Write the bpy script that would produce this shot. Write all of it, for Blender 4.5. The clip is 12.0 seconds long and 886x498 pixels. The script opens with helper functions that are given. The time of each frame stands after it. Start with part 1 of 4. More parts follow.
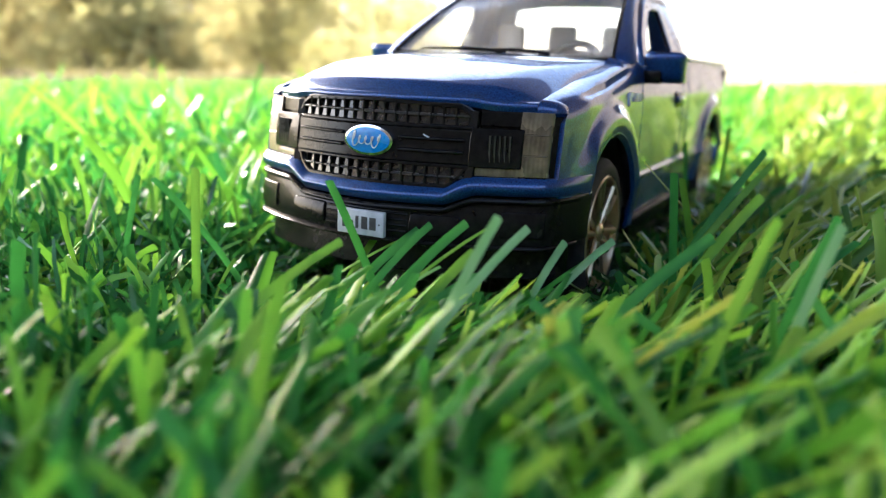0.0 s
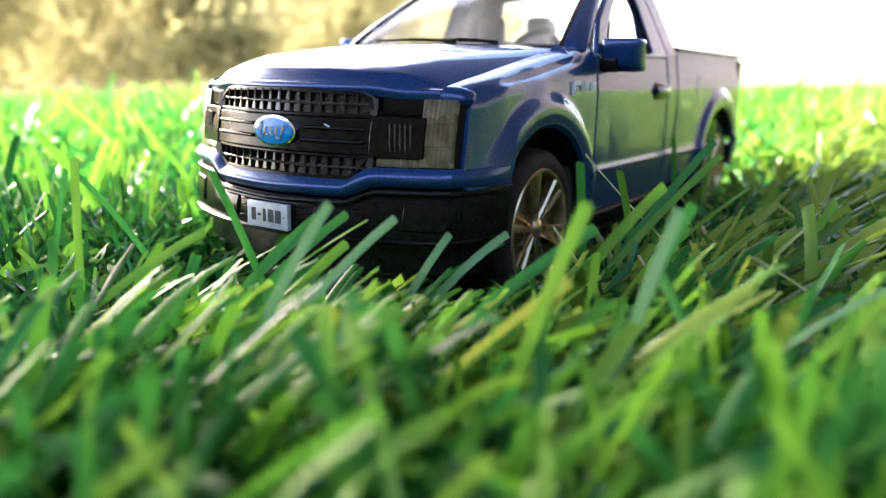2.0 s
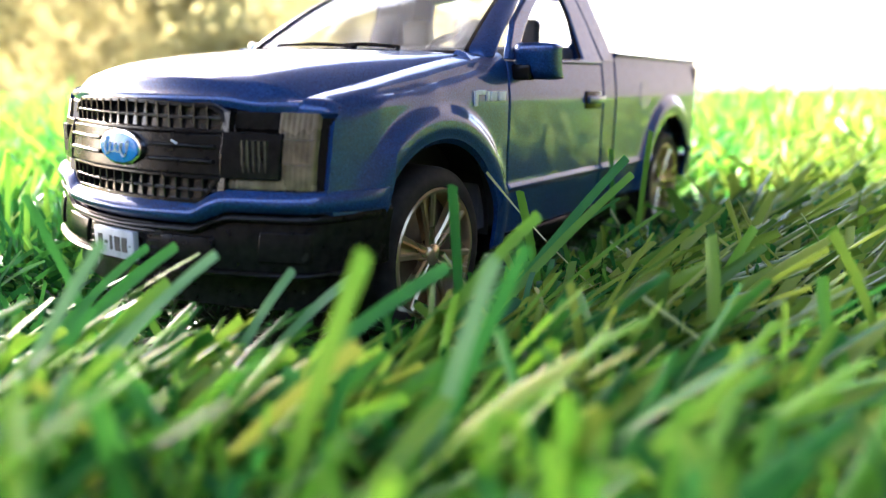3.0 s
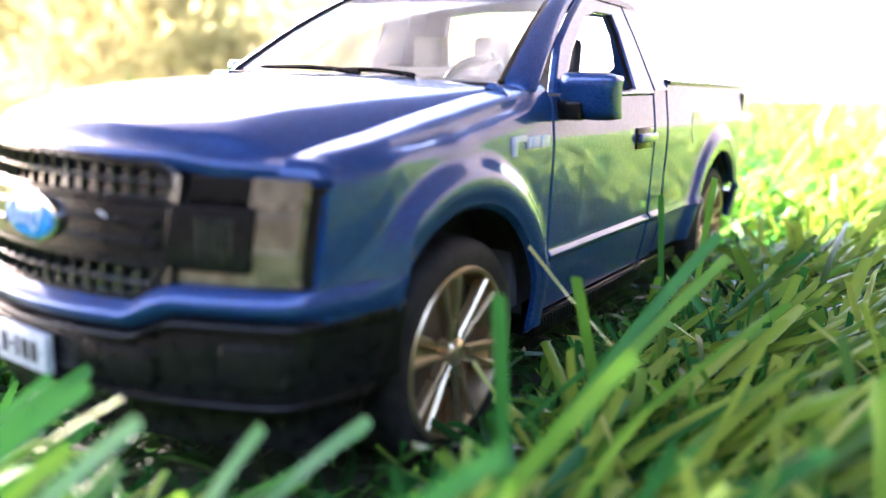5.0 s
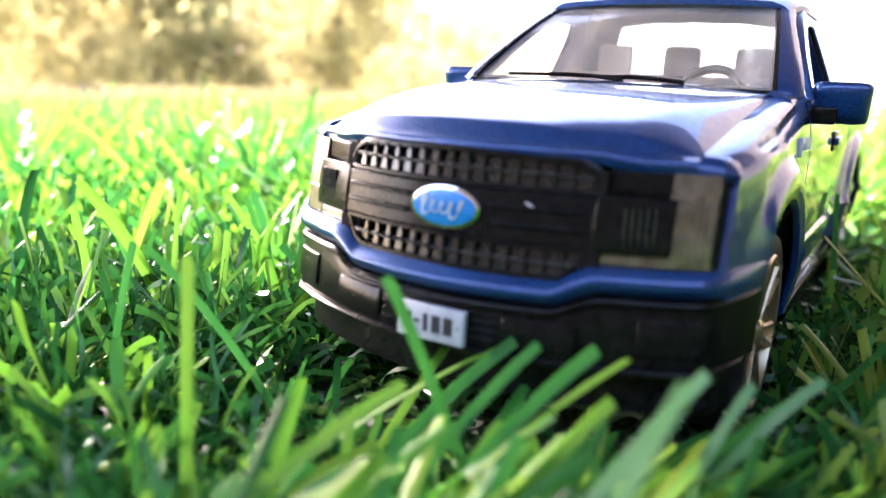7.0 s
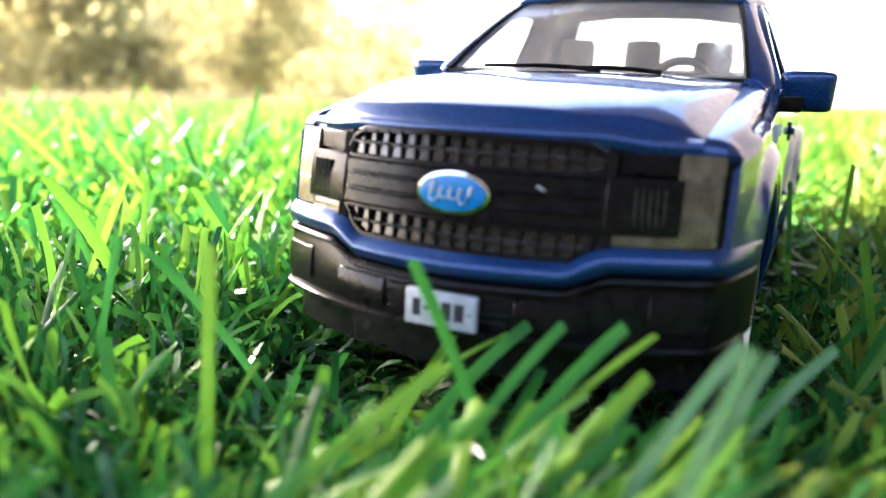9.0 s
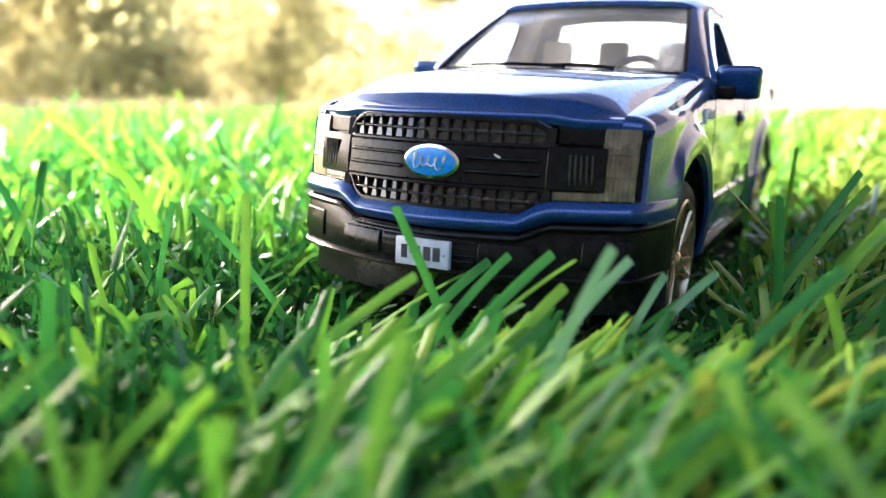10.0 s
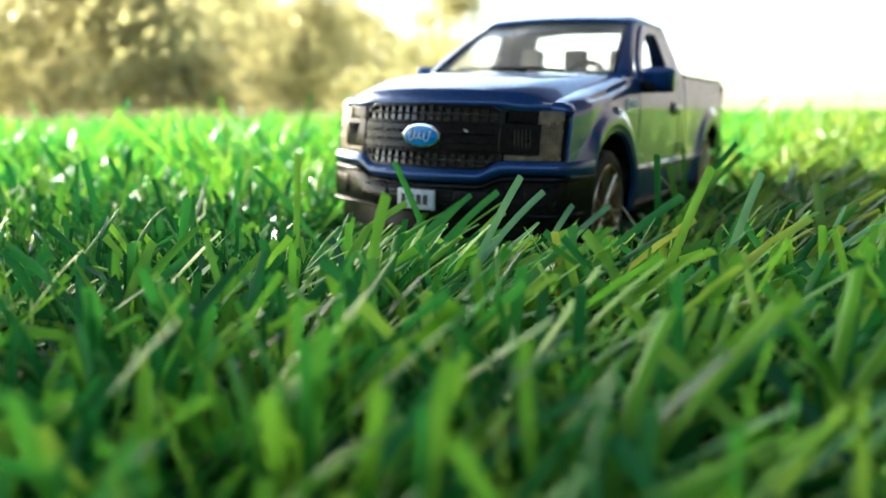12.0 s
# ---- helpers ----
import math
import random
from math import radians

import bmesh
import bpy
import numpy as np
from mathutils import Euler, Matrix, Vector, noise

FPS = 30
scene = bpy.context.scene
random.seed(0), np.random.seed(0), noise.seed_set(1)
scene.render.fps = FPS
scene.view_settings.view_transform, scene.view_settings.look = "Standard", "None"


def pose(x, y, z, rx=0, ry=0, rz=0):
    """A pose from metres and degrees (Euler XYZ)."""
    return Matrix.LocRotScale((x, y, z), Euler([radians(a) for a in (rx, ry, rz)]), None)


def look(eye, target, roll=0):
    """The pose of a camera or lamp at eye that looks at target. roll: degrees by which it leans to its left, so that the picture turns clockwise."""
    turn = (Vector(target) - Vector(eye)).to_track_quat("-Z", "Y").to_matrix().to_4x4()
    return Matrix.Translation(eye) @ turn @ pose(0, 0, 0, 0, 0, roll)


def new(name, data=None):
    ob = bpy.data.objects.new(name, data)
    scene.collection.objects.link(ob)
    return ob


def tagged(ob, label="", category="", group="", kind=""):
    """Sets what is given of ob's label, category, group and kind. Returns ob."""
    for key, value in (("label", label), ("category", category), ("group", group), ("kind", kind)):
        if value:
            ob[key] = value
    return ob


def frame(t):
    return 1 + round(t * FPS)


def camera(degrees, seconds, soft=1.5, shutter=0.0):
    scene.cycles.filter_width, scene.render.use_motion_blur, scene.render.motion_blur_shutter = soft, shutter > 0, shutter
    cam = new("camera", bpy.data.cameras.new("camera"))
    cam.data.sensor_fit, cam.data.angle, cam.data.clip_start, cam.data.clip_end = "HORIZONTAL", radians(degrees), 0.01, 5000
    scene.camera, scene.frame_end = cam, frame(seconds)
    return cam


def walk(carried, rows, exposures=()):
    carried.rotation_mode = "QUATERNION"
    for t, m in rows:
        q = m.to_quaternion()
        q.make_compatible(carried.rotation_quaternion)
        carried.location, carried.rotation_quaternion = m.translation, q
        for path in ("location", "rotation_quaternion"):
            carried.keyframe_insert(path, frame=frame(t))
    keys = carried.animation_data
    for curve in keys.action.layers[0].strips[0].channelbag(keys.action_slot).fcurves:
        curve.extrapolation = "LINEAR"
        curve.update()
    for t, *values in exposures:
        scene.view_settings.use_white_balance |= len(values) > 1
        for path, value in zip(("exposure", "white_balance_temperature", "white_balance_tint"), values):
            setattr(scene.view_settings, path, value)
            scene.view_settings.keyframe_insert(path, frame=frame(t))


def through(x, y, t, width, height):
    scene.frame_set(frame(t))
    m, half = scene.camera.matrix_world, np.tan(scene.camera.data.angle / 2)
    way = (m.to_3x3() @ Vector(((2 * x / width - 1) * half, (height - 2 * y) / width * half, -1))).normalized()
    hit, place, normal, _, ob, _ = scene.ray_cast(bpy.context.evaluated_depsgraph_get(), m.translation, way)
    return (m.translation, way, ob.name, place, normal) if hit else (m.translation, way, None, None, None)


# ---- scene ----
cam = camera(59.6, 12.0, 1.25)
cam.data.dof.use_dof = True
cam.data.dof.focus_distance = 0.108
cam.data.dof.aperture_fstop = 19.0
METRES, EYE, TILT, LEAN, TURN = 0.20, 0.0375, -12.5, 0.0, 0.0
ROWS = [
    (0.0, 0.0, 0.0, 0.0, 0.0, 0.0, -0.0),
    (0.5, 0.0137, 0.0056, -0.002, 2.11, 0.16, -0.29),
    (1.0, 0.0295, 0.0162, -0.0008, 3.8, 0.26, -0.56),
    (1.5, 0.07, 0.0133, -0.0051, 5.19, 0.32, -0.46),
    (2.0, 0.1198, 0.0298, -0.0083, 6.08, 0.51, -0.42),
    (2.5, 0.1608, 0.0613, -0.0009, 6.17, 0.64, -0.34),
    (3.0, 0.1905, 0.0999, 0.0102, 5.85, 0.78, -0.4),
    (5.0, 0.1593, 0.2263, 0.0612, 5.42, 1.0, -1.45),
    (5.5, 0.1213, 0.2134, 0.0605, 5.15, 1.16, -1.26),
    (6.0, 0.0655, 0.1917, 0.061, 5.12, 1.2, -1.49),
    (6.5, 0.014, 0.1673, 0.0507, 4.68, 1.26, -1.58),
    (7.0, -0.0253, 0.1653, 0.0482, 4.13, 1.2, -1.54),
    (9.0, -0.0662, 0.1668, 0.0389, -1.3, 1.58, -0.01),
    (9.5, -0.0543, 0.0984, 0.0174, -0.17, 1.77, 0.15),
    (10.0, -0.0421, 0.0576, 0.0049, 0.41, 1.92, 0.32),
    (10.5, -0.0306, 0.0063, -0.0096, 0.71, 2.05, 0.49),
    (11.0, -0.0217, -0.055, -0.0265, 1.29, 2.24, 0.39),
    (11.5, -0.0105, -0.1159, -0.0439, 1.62, 2.37, 0.46),
    (12.0, -0.0075, -0.158, -0.0584, 2.17, 2.5, 0.63),
]
EXPOSURES = [(0.0, 3.0, 6500, 14), (1.5, 3.05, 6500, 16), (2.5, 3.42, 6500, 19), (3.0, 3.5, 6500, 20), (5.0, 4.35, 6500, 28), (6.5, 3.85, 6500, 29), (7.2, 3.5, 6500, 26), (9.0, 3.35, 6500, 20), (10.5, 3.22, 6500, 15), (11.3, 2.85, 6500, 8), (12.0, 2.6, 6500, 1)]
walk(cam, [(t, pose(0, 0, EYE, TILT, LEAN, TURN) @ pose(METRES * x, METRES * y, METRES * z, 90 + pitch, roll, yaw)) for t, x, y, z, yaw, pitch, roll in ROWS], EXPOSURES)

# ---- light ----
world = bpy.data.worlds.new("sky")
scene.world = world
world.use_nodes = True
wn = world.node_tree
sky = wn.nodes.new("ShaderNodeTexSky")
sky.sky_type = "NISHITA"
sky.sun_disc = False
sky.sun_elevation = radians(28)
sky.sun_rotation = radians(-55)
sky.air_density, sky.dust_density, sky.ozone_density = 0.9, 2.4, 0.5
wn.nodes["Background"].inputs["Strength"].default_value = 0.15
wn.links.new(sky.outputs[0], wn.nodes["Background"].inputs[0])
sun = new("sun", bpy.data.lights.new("sun", "SUN"))
sun.data.energy, sun.data.angle, sun.data.color = 5.0, radians(2.2), (1.0, 0.94, 0.84)
sun.matrix_world = look((-0.82 * 9.4, 0.57 * 9.4, 5.0), (0, 0, 0))


# ---- materials ----
def shader(name):
    m = bpy.data.materials.new(name)
    m.use_nodes = True
    return m, m.node_tree.nodes, m.node_tree.links, m.node_tree.nodes["Principled BSDF"]


def noise_node(nodes, links, scale, detail=3.0, coord="Object", stretch=None):
    tc = nodes.new("ShaderNodeTexCoord")
    n = nodes.new("ShaderNodeTexNoise")
    n.inputs["Scale"].default_value, n.inputs["Detail"].default_value = scale, detail
    if stretch:
        mp = nodes.new("ShaderNodeMapping")
        mp.inputs["Scale"].default_value = stretch
        links.new(tc.outputs[coord], mp.inputs[0])
        links.new(mp.outputs[0], n.inputs["Vector"])
    else:
        links.new(tc.outputs[coord], n.inputs["Vector"])
    return n


def ramp(nodes, links, source, stops):
    r = nodes.new("ShaderNodeValToRGB")
    while len(r.color_ramp.elements) < len(stops):
        r.color_ramp.elements.new(0.5)
    for e, (p, c) in zip(r.color_ramp.elements, stops):
        e.position, e.color = p, (*c, 1.0)
    links.new(source, r.inputs[0])
    return r


def bump(nodes, links, bsdf, source, strength, distance):
    b = nodes.new("ShaderNodeBump")
    b.inputs["Strength"].default_value, b.inputs["Distance"].default_value = strength, distance
    links.new(source, b.inputs["Height"])
    links.new(b.outputs[0], bsdf.inputs["Normal"])
    return b


def surface(name, c1, c2, scale, rough=(0.4, 0.6), metal=0.0, coat=0.0, bump_scale=0, bump_mm=0.0, spec=0.5, coat_ior=1.5, coat_rough=0.03):
    m, nodes, links, bsdf = shader(name)
    n = noise_node(nodes, links, scale)
    r = ramp(nodes, links, n.outputs["Fac"], [(0.3, c1), (0.7, c2)])
    links.new(r.outputs[0], bsdf.inputs["Base Color"])
    n2 = noise_node(nodes, links, scale * 0.23, 5.0)
    mr = nodes.new("ShaderNodeMapRange")
    mr.inputs["From Min"].default_value, mr.inputs["From Max"].default_value = 0.3, 0.7
    mr.inputs["To Min"].default_value, mr.inputs["To Max"].default_value = rough
    links.new(n2.outputs["Fac"], mr.inputs["Value"])
    links.new(mr.outputs[0], bsdf.inputs["Roughness"])
    bsdf.inputs["Metallic"].default_value = metal
    bsdf.inputs["Coat Weight"].default_value = coat
    bsdf.inputs["Coat Roughness"].default_value = coat_rough
    bsdf.inputs["Coat IOR"].default_value = coat_ior
    bsdf.inputs["Specular IOR Level"].default_value = spec
    if bump_scale:
        n3 = noise_node(nodes, links, bump_scale, 4.0)
        bump(nodes, links, bsdf, n3.outputs["Fac"], 0.5, bump_mm * 0.001)
    return m


PAINT = surface("blue_metallic_paint", (0.003, 0.019, 0.075), (0.012, 0.080, 0.29), 5200, (0.28, 0.42), 0.35, 1.0, 180, 0.012, 0.1, 1.52, 0.035)
BLACK = surface("black_plastic", (0.004, 0.004, 0.0045), (0.011, 0.0105, 0.010), 900, (0.14, 0.28), 0.0, 0.0, 1500, 0.02, 0.16)
GRILLE = surface("grille_plastic", (0.018, 0.017, 0.017), (0.035, 0.034, 0.032), 900, (0.2, 0.35), 0.0, 0.0, 1500, 0.02, 0.45)
GRILLE_BACK = surface("dark_grey_plastic", (0.012, 0.0115, 0.011), (0.022, 0.021, 0.020), 700, (0.10, 0.2), 0.0, 0.0, 0, 0.0, 0.6)
RUBBER = surface("tyre_rubber", (0.010, 0.010, 0.010), (0.024, 0.023, 0.022), 600, (0.6, 0.85), 0.0, 0.0, 900, 0.05, 0.2)
RIM = surface("champagne_chrome", (0.46, 0.36, 0.21), (0.60, 0.48, 0.30), 300, (0.22, 0.36), 0.85)
DISC = surface("dull_champagne_disc", (0.17, 0.13, 0.085), (0.27, 0.21, 0.15), 400, (0.3, 0.5), 0.4)
CHROME = surface("chrome", (0.75, 0.75, 0.76), (0.85, 0.85, 0.86), 500, (0.08, 0.2), 1.0)
BADGE_BLUE = surface("badge_blue", (0.0, 0.17, 0.50), (0.0, 0.26, 0.68), 900, (0.25, 0.4), 0.0, 0.35)
WHITE = surface("white_print", (0.62, 0.65, 0.68), (0.82, 0.84, 0.86), 1400, (0.4, 0.6))
PLATE = surface("plate_silver", (0.34, 0.37, 0.41), (0.52, 0.55, 0.60), 700, (0.35, 0.6))
PRINT = surface("dark_print", (0.012, 0.014, 0.02), (0.03, 0.032, 0.04), 900)
LAMP = surface("smoked_lamp_reflector", (0.11, 0.088, 0.056), (0.22, 0.18, 0.12), 500, (0.2, 0.34), 0.4, 0.6)
CABIN = surface("grey_cabin_plastic", (0.055, 0.055, 0.06), (0.085, 0.085, 0.09), 400, (0.45, 0.65))
UNDER = surface("black_chassis", (0.006, 0.006, 0.006), (0.014, 0.014, 0.014), 300, (0.6, 0.8))


def glass(name):
    """Clear plastic with a thin whitish film, uneven and drawn into streaks."""
    m, nodes, links, bsdf = shader(name)
    bsdf.inputs["Transmission Weight"].default_value = 1.0
    bsdf.inputs["IOR"].default_value = 1.12
    bsdf.inputs["Base Color"].default_value = (0.95, 0.96, 0.96, 1)
    n = noise_node(nodes, links, 260, 6.0, "Object", (1, 0.12, 0.5))
    r = ramp(nodes, links, n.outputs["Fac"], [(0.50, (0.0, 0.0, 0.0)), (0.62, (0.06, 0.06, 0.06)), (0.74, (0.26, 0.26, 0.26))])
    links.new(r.outputs[0], bsdf.inputs["Roughness"])
    film = nodes.new("ShaderNodeBsdfTranslucent")
    film.inputs["Color"].default_value = (0.85, 0.83, 0.78, 1)
    top = nodes.new("ShaderNodeBsdfDiffuse")
    top.inputs["Color"].default_value = (0.8, 0.79, 0.76, 1)
    both = nodes.new("ShaderNodeMixShader")
    links.new(film.outputs[0], both.inputs[1])
    links.new(top.outputs[0], both.inputs[2])
    streak = noise_node(nodes, links, 95, 5.0, "Object", (1.0, 0.5, 0.35))
    film_share = ramp(nodes, links, streak.outputs["Fac"], [(0.34, (0.05, 0.05, 0.05)), (0.52, (0.12, 0.12, 0.12)), (0.7, (0.30, 0.30, 0.30))])
    ms = nodes.new("ShaderNodeMixShader")
    links.new(film_share.outputs[0], ms.inputs[0])
    links.new(bsdf.outputs[0], ms.inputs[1])
    links.new(both.outputs[0], ms.inputs[2])
    links.new(ms.outputs[0], nodes["Material Output"].inputs["Surface"])
    return m


GLASS = glass("clear_plastic_glazing")


def foliage(name, stops, gloss=0.35, through=0.4, scale=0.0, single=False):
    """Leaves and blades: a colour for each island, or for each single object, with light passing through."""
    m, nodes, links, bsdf = shader(name)
    g = nodes.new("ShaderNodeObjectInfo" if single else "ShaderNodeNewGeometry")
    r = ramp(nodes, links, g.outputs["Random" if single else "Random Per Island"], stops)
    col = r.outputs[0]
    if scale:
        n = noise_node(nodes, links, scale, 4.0)
        mix = nodes.new("ShaderNodeMix")
        mix.data_type, mix.blend_type = "RGBA", "MULTIPLY"
        mix.inputs["Factor"].default_value = 0.85
        tone = ramp(nodes, links, n.outputs["Fac"], [(0.34, (0.66, 0.58, 0.55)), (0.5, (0.95, 0.95, 0.9)), (0.66, (1.15, 1.18, 1.08))])
        links.new(col, mix.inputs["A"])
        links.new(tone.outputs[0], mix.inputs["B"])
        col = mix.outputs["Result"]
    links.new(col, bsdf.inputs["Base Color"])
    bsdf.inputs["Roughness"].default_value = gloss
    bsdf.inputs["Specular IOR Level"].default_value = 0.29
    t = nodes.new("ShaderNodeBsdfTranslucent")
    links.new(col, t.inputs["Color"])
    ms = nodes.new("ShaderNodeMixShader")
    ms.inputs[0].default_value = through
    links.new(bsdf.outputs[0], ms.inputs[1])
    links.new(t.outputs[0], ms.inputs[2])
    links.new(ms.outputs[0], nodes["Material Output"].inputs["Surface"])
    return m


BLADE_TONES = [(0.0, (0.010, 0.090, 0.020)), (0.16, (0.026, 0.19, 0.036)), (0.40, (0.055, 0.27, 0.040)), (0.54, (0.105, 0.33, 0.034)), (0.82, (0.18, 0.42, 0.036)), (1.0, (0.25, 0.44, 0.06))]
BLADE = foliage("turf_blade_plastic", BLADE_TONES, 0.38, 0.46)
SINGLE_BLADE = foliage("single_turf_blade_plastic", BLADE_TONES, 0.38, 0.46, 0.0, True)
OLIVE = foliage("olive_blade", [(0.0, (0.040, 0.12, 0.018)), (0.3, (0.13, 0.255, 0.030)), (0.62, (0.235, 0.35, 0.038)), (1.0, (0.31, 0.39, 0.070))], 0.33, 0.42)
# blade greens darkened: shade of the gaps low in the turf, as colour
SHADED_FIBRE = foliage("turf_fibre", [(0.0, (0.008, 0.065, 0.016)), (0.4, (0.022, 0.15, 0.03)), (0.75, (0.05, 0.22, 0.035)), (1.0, (0.15, 0.34, 0.045))], 0.24, 0.3)
# darkest greens, with the shade between the blade roots put into the colour
SHADED_THATCH = foliage("turf_thatch", [(0.0, (0.005, 0.035, 0.009)), (0.5, (0.014, 0.075, 0.016)), (1.0, (0.06, 0.13, 0.025))], 0.3, 0.3)
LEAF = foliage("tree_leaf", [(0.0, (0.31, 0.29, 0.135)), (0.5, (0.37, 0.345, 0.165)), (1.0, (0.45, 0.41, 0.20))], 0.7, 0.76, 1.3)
# paler than the near leaf: distance haze and sunlight put into the colour
HAZED_LEAF = foliage("hazed_leaf", [(0.0, (0.46, 0.42, 0.20)), (1.0, (0.64, 0.58, 0.30))], 0.6, 0.6, 0.3)
# the tree leaf's tones halved, darkening the foot of the trees by colour
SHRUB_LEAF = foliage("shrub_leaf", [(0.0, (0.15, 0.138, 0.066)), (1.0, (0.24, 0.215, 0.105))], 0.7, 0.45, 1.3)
BARK = surface("bark", (0.07, 0.05, 0.035), (0.15, 0.11, 0.08), 30, (0.8, 0.95), 0, 0, 60, 12)
UNSEEN_TAN = surface("unseen_tan", (0.10, 0.085, 0.07), (0.15, 0.125, 0.10), 3.0, (0.8, 0.95), 0, 0, 60, 3)
UNSEEN_GREY = surface("unseen_warm_grey", (0.055, 0.049, 0.050), (0.085, 0.076, 0.077), 3.0, (0.8, 0.95), 0, 0, 60, 3)
BACKING = surface("turf_backing", (0.012, 0.02, 0.01), (0.03, 0.045, 0.02), 800, (0.8, 0.95))
SOIL = surface("pale_ground", (0.22, 0.20, 0.12), (0.33, 0.30, 0.19), 2.0, (0.8, 0.95), 0, 0, 40, 8)


# ---- mesh helpers ----
MM = 0.001
BASE_Y, BASE_Z = 75.0, -27.3


def place(p):
    """Truck millimetres, from the badge's centre, to metres from the truck's base."""
    return (p[0] * MM, (p[1] - BASE_Y) * MM, (p[2] - BASE_Z) * MM)


def part(name, bm, material, parent, label="", angle=32):
    bmesh.ops.recalc_face_normals(bm, faces=bm.faces)
    me = bpy.data.meshes.new(name)
    bm.to_mesh(me)
    bm.free()
    me.polygons.foreach_set("use_smooth", [True] * len(me.polygons))
    me.set_sharp_from_angle(angle=radians(angle))
    me.materials.append(material)
    ob = new(name, me)
    ob.parent = parent
    if label:
        tagged(ob, label)
    return ob


def soften(ob, mm):
    """Rounded edges, as on a casting."""
    b = ob.modifiers.new("rounding", "BEVEL")
    b.width, b.segments, b.limit_method, b.angle_limit = mm * MM, 2, "ANGLE", radians(50)
    return ob


def slab(fn, nu, nv, d, bm=None):
    """A closed sheet: fn(u, v) over 0..1 in millimetres, thickened by the vector d."""
    bm = bm or bmesh.new()
    front = [[Vector(fn(i / nu, j / nv)) for j in range(nv + 1)] for i in range(nu + 1)]
    d = Vector(d)
    a = [[bm.verts.new(place(p)) for p in row] for row in front]
    b = [[bm.verts.new(place(p + d)) for p in row] for row in front]
    for i in range(nu):
        for j in range(nv):
            bm.faces.new((a[i][j], a[i + 1][j], a[i + 1][j + 1], a[i][j + 1]))
            bm.faces.new((b[i][j], b[i][j + 1], b[i + 1][j + 1], b[i + 1][j]))
    for i in range(nu):
        bm.faces.new((a[i][0], b[i][0], b[i + 1][0], a[i + 1][0]))
        bm.faces.new((a[i][nv], a[i + 1][nv], b[i + 1][nv], b[i][nv]))
    for j in range(nv):
        bm.faces.new((a[0][j], a[0][j + 1], b[0][j + 1], b[0][j]))
        bm.faces.new((a[nu][j], b[nu][j], b[nu][j + 1], a[nu][j + 1]))
    return bm


def ring(outer, inner, lift, d):
    """A frame between two outlines of equal count; lift maps (a, b) to a point, d thickens it."""
    bm = bmesh.new()
    d = Vector(d)
    loops = []
    for pts in (outer, inner):
        loops.append([bm.verts.new(place(Vector(lift(*p)))) for p in pts])
        loops.append([bm.verts.new(place(Vector(lift(*p)) + d)) for p in pts])
    of, ob_, inf, inb = loops
    n = len(outer)
    for i in range(n):
        k = (i + 1) % n
        bm.faces.new((of[i], of[k], inf[k], inf[i]))
        bm.faces.new((ob_[i], inb[i], inb[k], ob_[k]))
        bm.faces.new((of[i], ob_[i], ob_[k], of[k]))
        bm.faces.new((inf[i], inf[k], inb[k], inb[i]))
    return bm


def prism(pts, lift, d):
    """A closed prism on an outline; lift maps (a, b) to a point, d thickens it."""
    bm = bmesh.new()
    d = Vector(d)
    f = [bm.verts.new(place(Vector(lift(*p)))) for p in pts]
    b = [bm.verts.new(place(Vector(lift(*p)) + d)) for p in pts]
    bm.faces.new(f)
    bm.faces.new(list(reversed(b)))
    for i in range(len(pts)):
        k = (i + 1) % len(pts)
        bm.faces.new((f[i], b[i], b[k], f[k]))
    return bm


def block(x0, x1, y0, y1, z0, z1, soft=0.3, bm=None):
    """A bevelled box in truck millimetres."""
    bm = bm or bmesh.new()
    made = bmesh.ops.create_cube(bm, size=1.0)["verts"]
    for v in made:
        p = (x0 + (v.co.x + 0.5) * (x1 - x0), y0 + (v.co.y + 0.5) * (y1 - y0), z0 + (v.co.z + 0.5) * (z1 - z0))
        v.co = place(p)
    if soft:
        edges = list({e for v in made for e in v.link_edges})
        bmesh.ops.bevel(bm, geom=edges, offset=soft * MM, segments=2, profile=0.5, affect="EDGES")
    return bm


def tube(points, radii, sides=8, bm=None, conv=place, flat=1.0):
    """A tapered tube through points."""
    bm = bm or bmesh.new()
    pts = [Vector(conv(p)) for p in points]
    rows = []
    for i, p in enumerate(pts):
        t = (pts[min(i + 1, len(pts) - 1)] - pts[max(i - 1, 0)]).normalized()
        ref = Vector((0, 0, 1)) if abs(t.z) < 0.9 else Vector((1, 0, 0))
        u = t.cross(ref).normalized()
        w = t.cross(u).normalized()
        rows.append([bm.verts.new(p + (u * math.cos(a) + w * math.sin(a) * flat) * radii[i]) for a in [2 * math.pi * k / sides for k in range(sides)]])
    for r0, r1 in zip(rows, rows[1:]):
        for k in range(sides):
            bm.faces.new((r0[k], r0[(k + 1) % sides], r1[(k + 1) % sides], r1[k]))
    bm.faces.new(rows[0])
    bm.faces.new(list(reversed(rows[-1])))
    return bm


def step(x, a, b):
    k = min(1.0, max(0.0, (x - a) / (b - a)))
    return k * k * (3 - 2 * k)



def straight(x, pts):
    for (x0, v0), (x1, v1) in zip(pts, pts[1:]):
        if x <= x1:
            return v0 + (v1 - v0) * max(0.0, (x - x0) / (x1 - x0))
    return pts[-1][1]


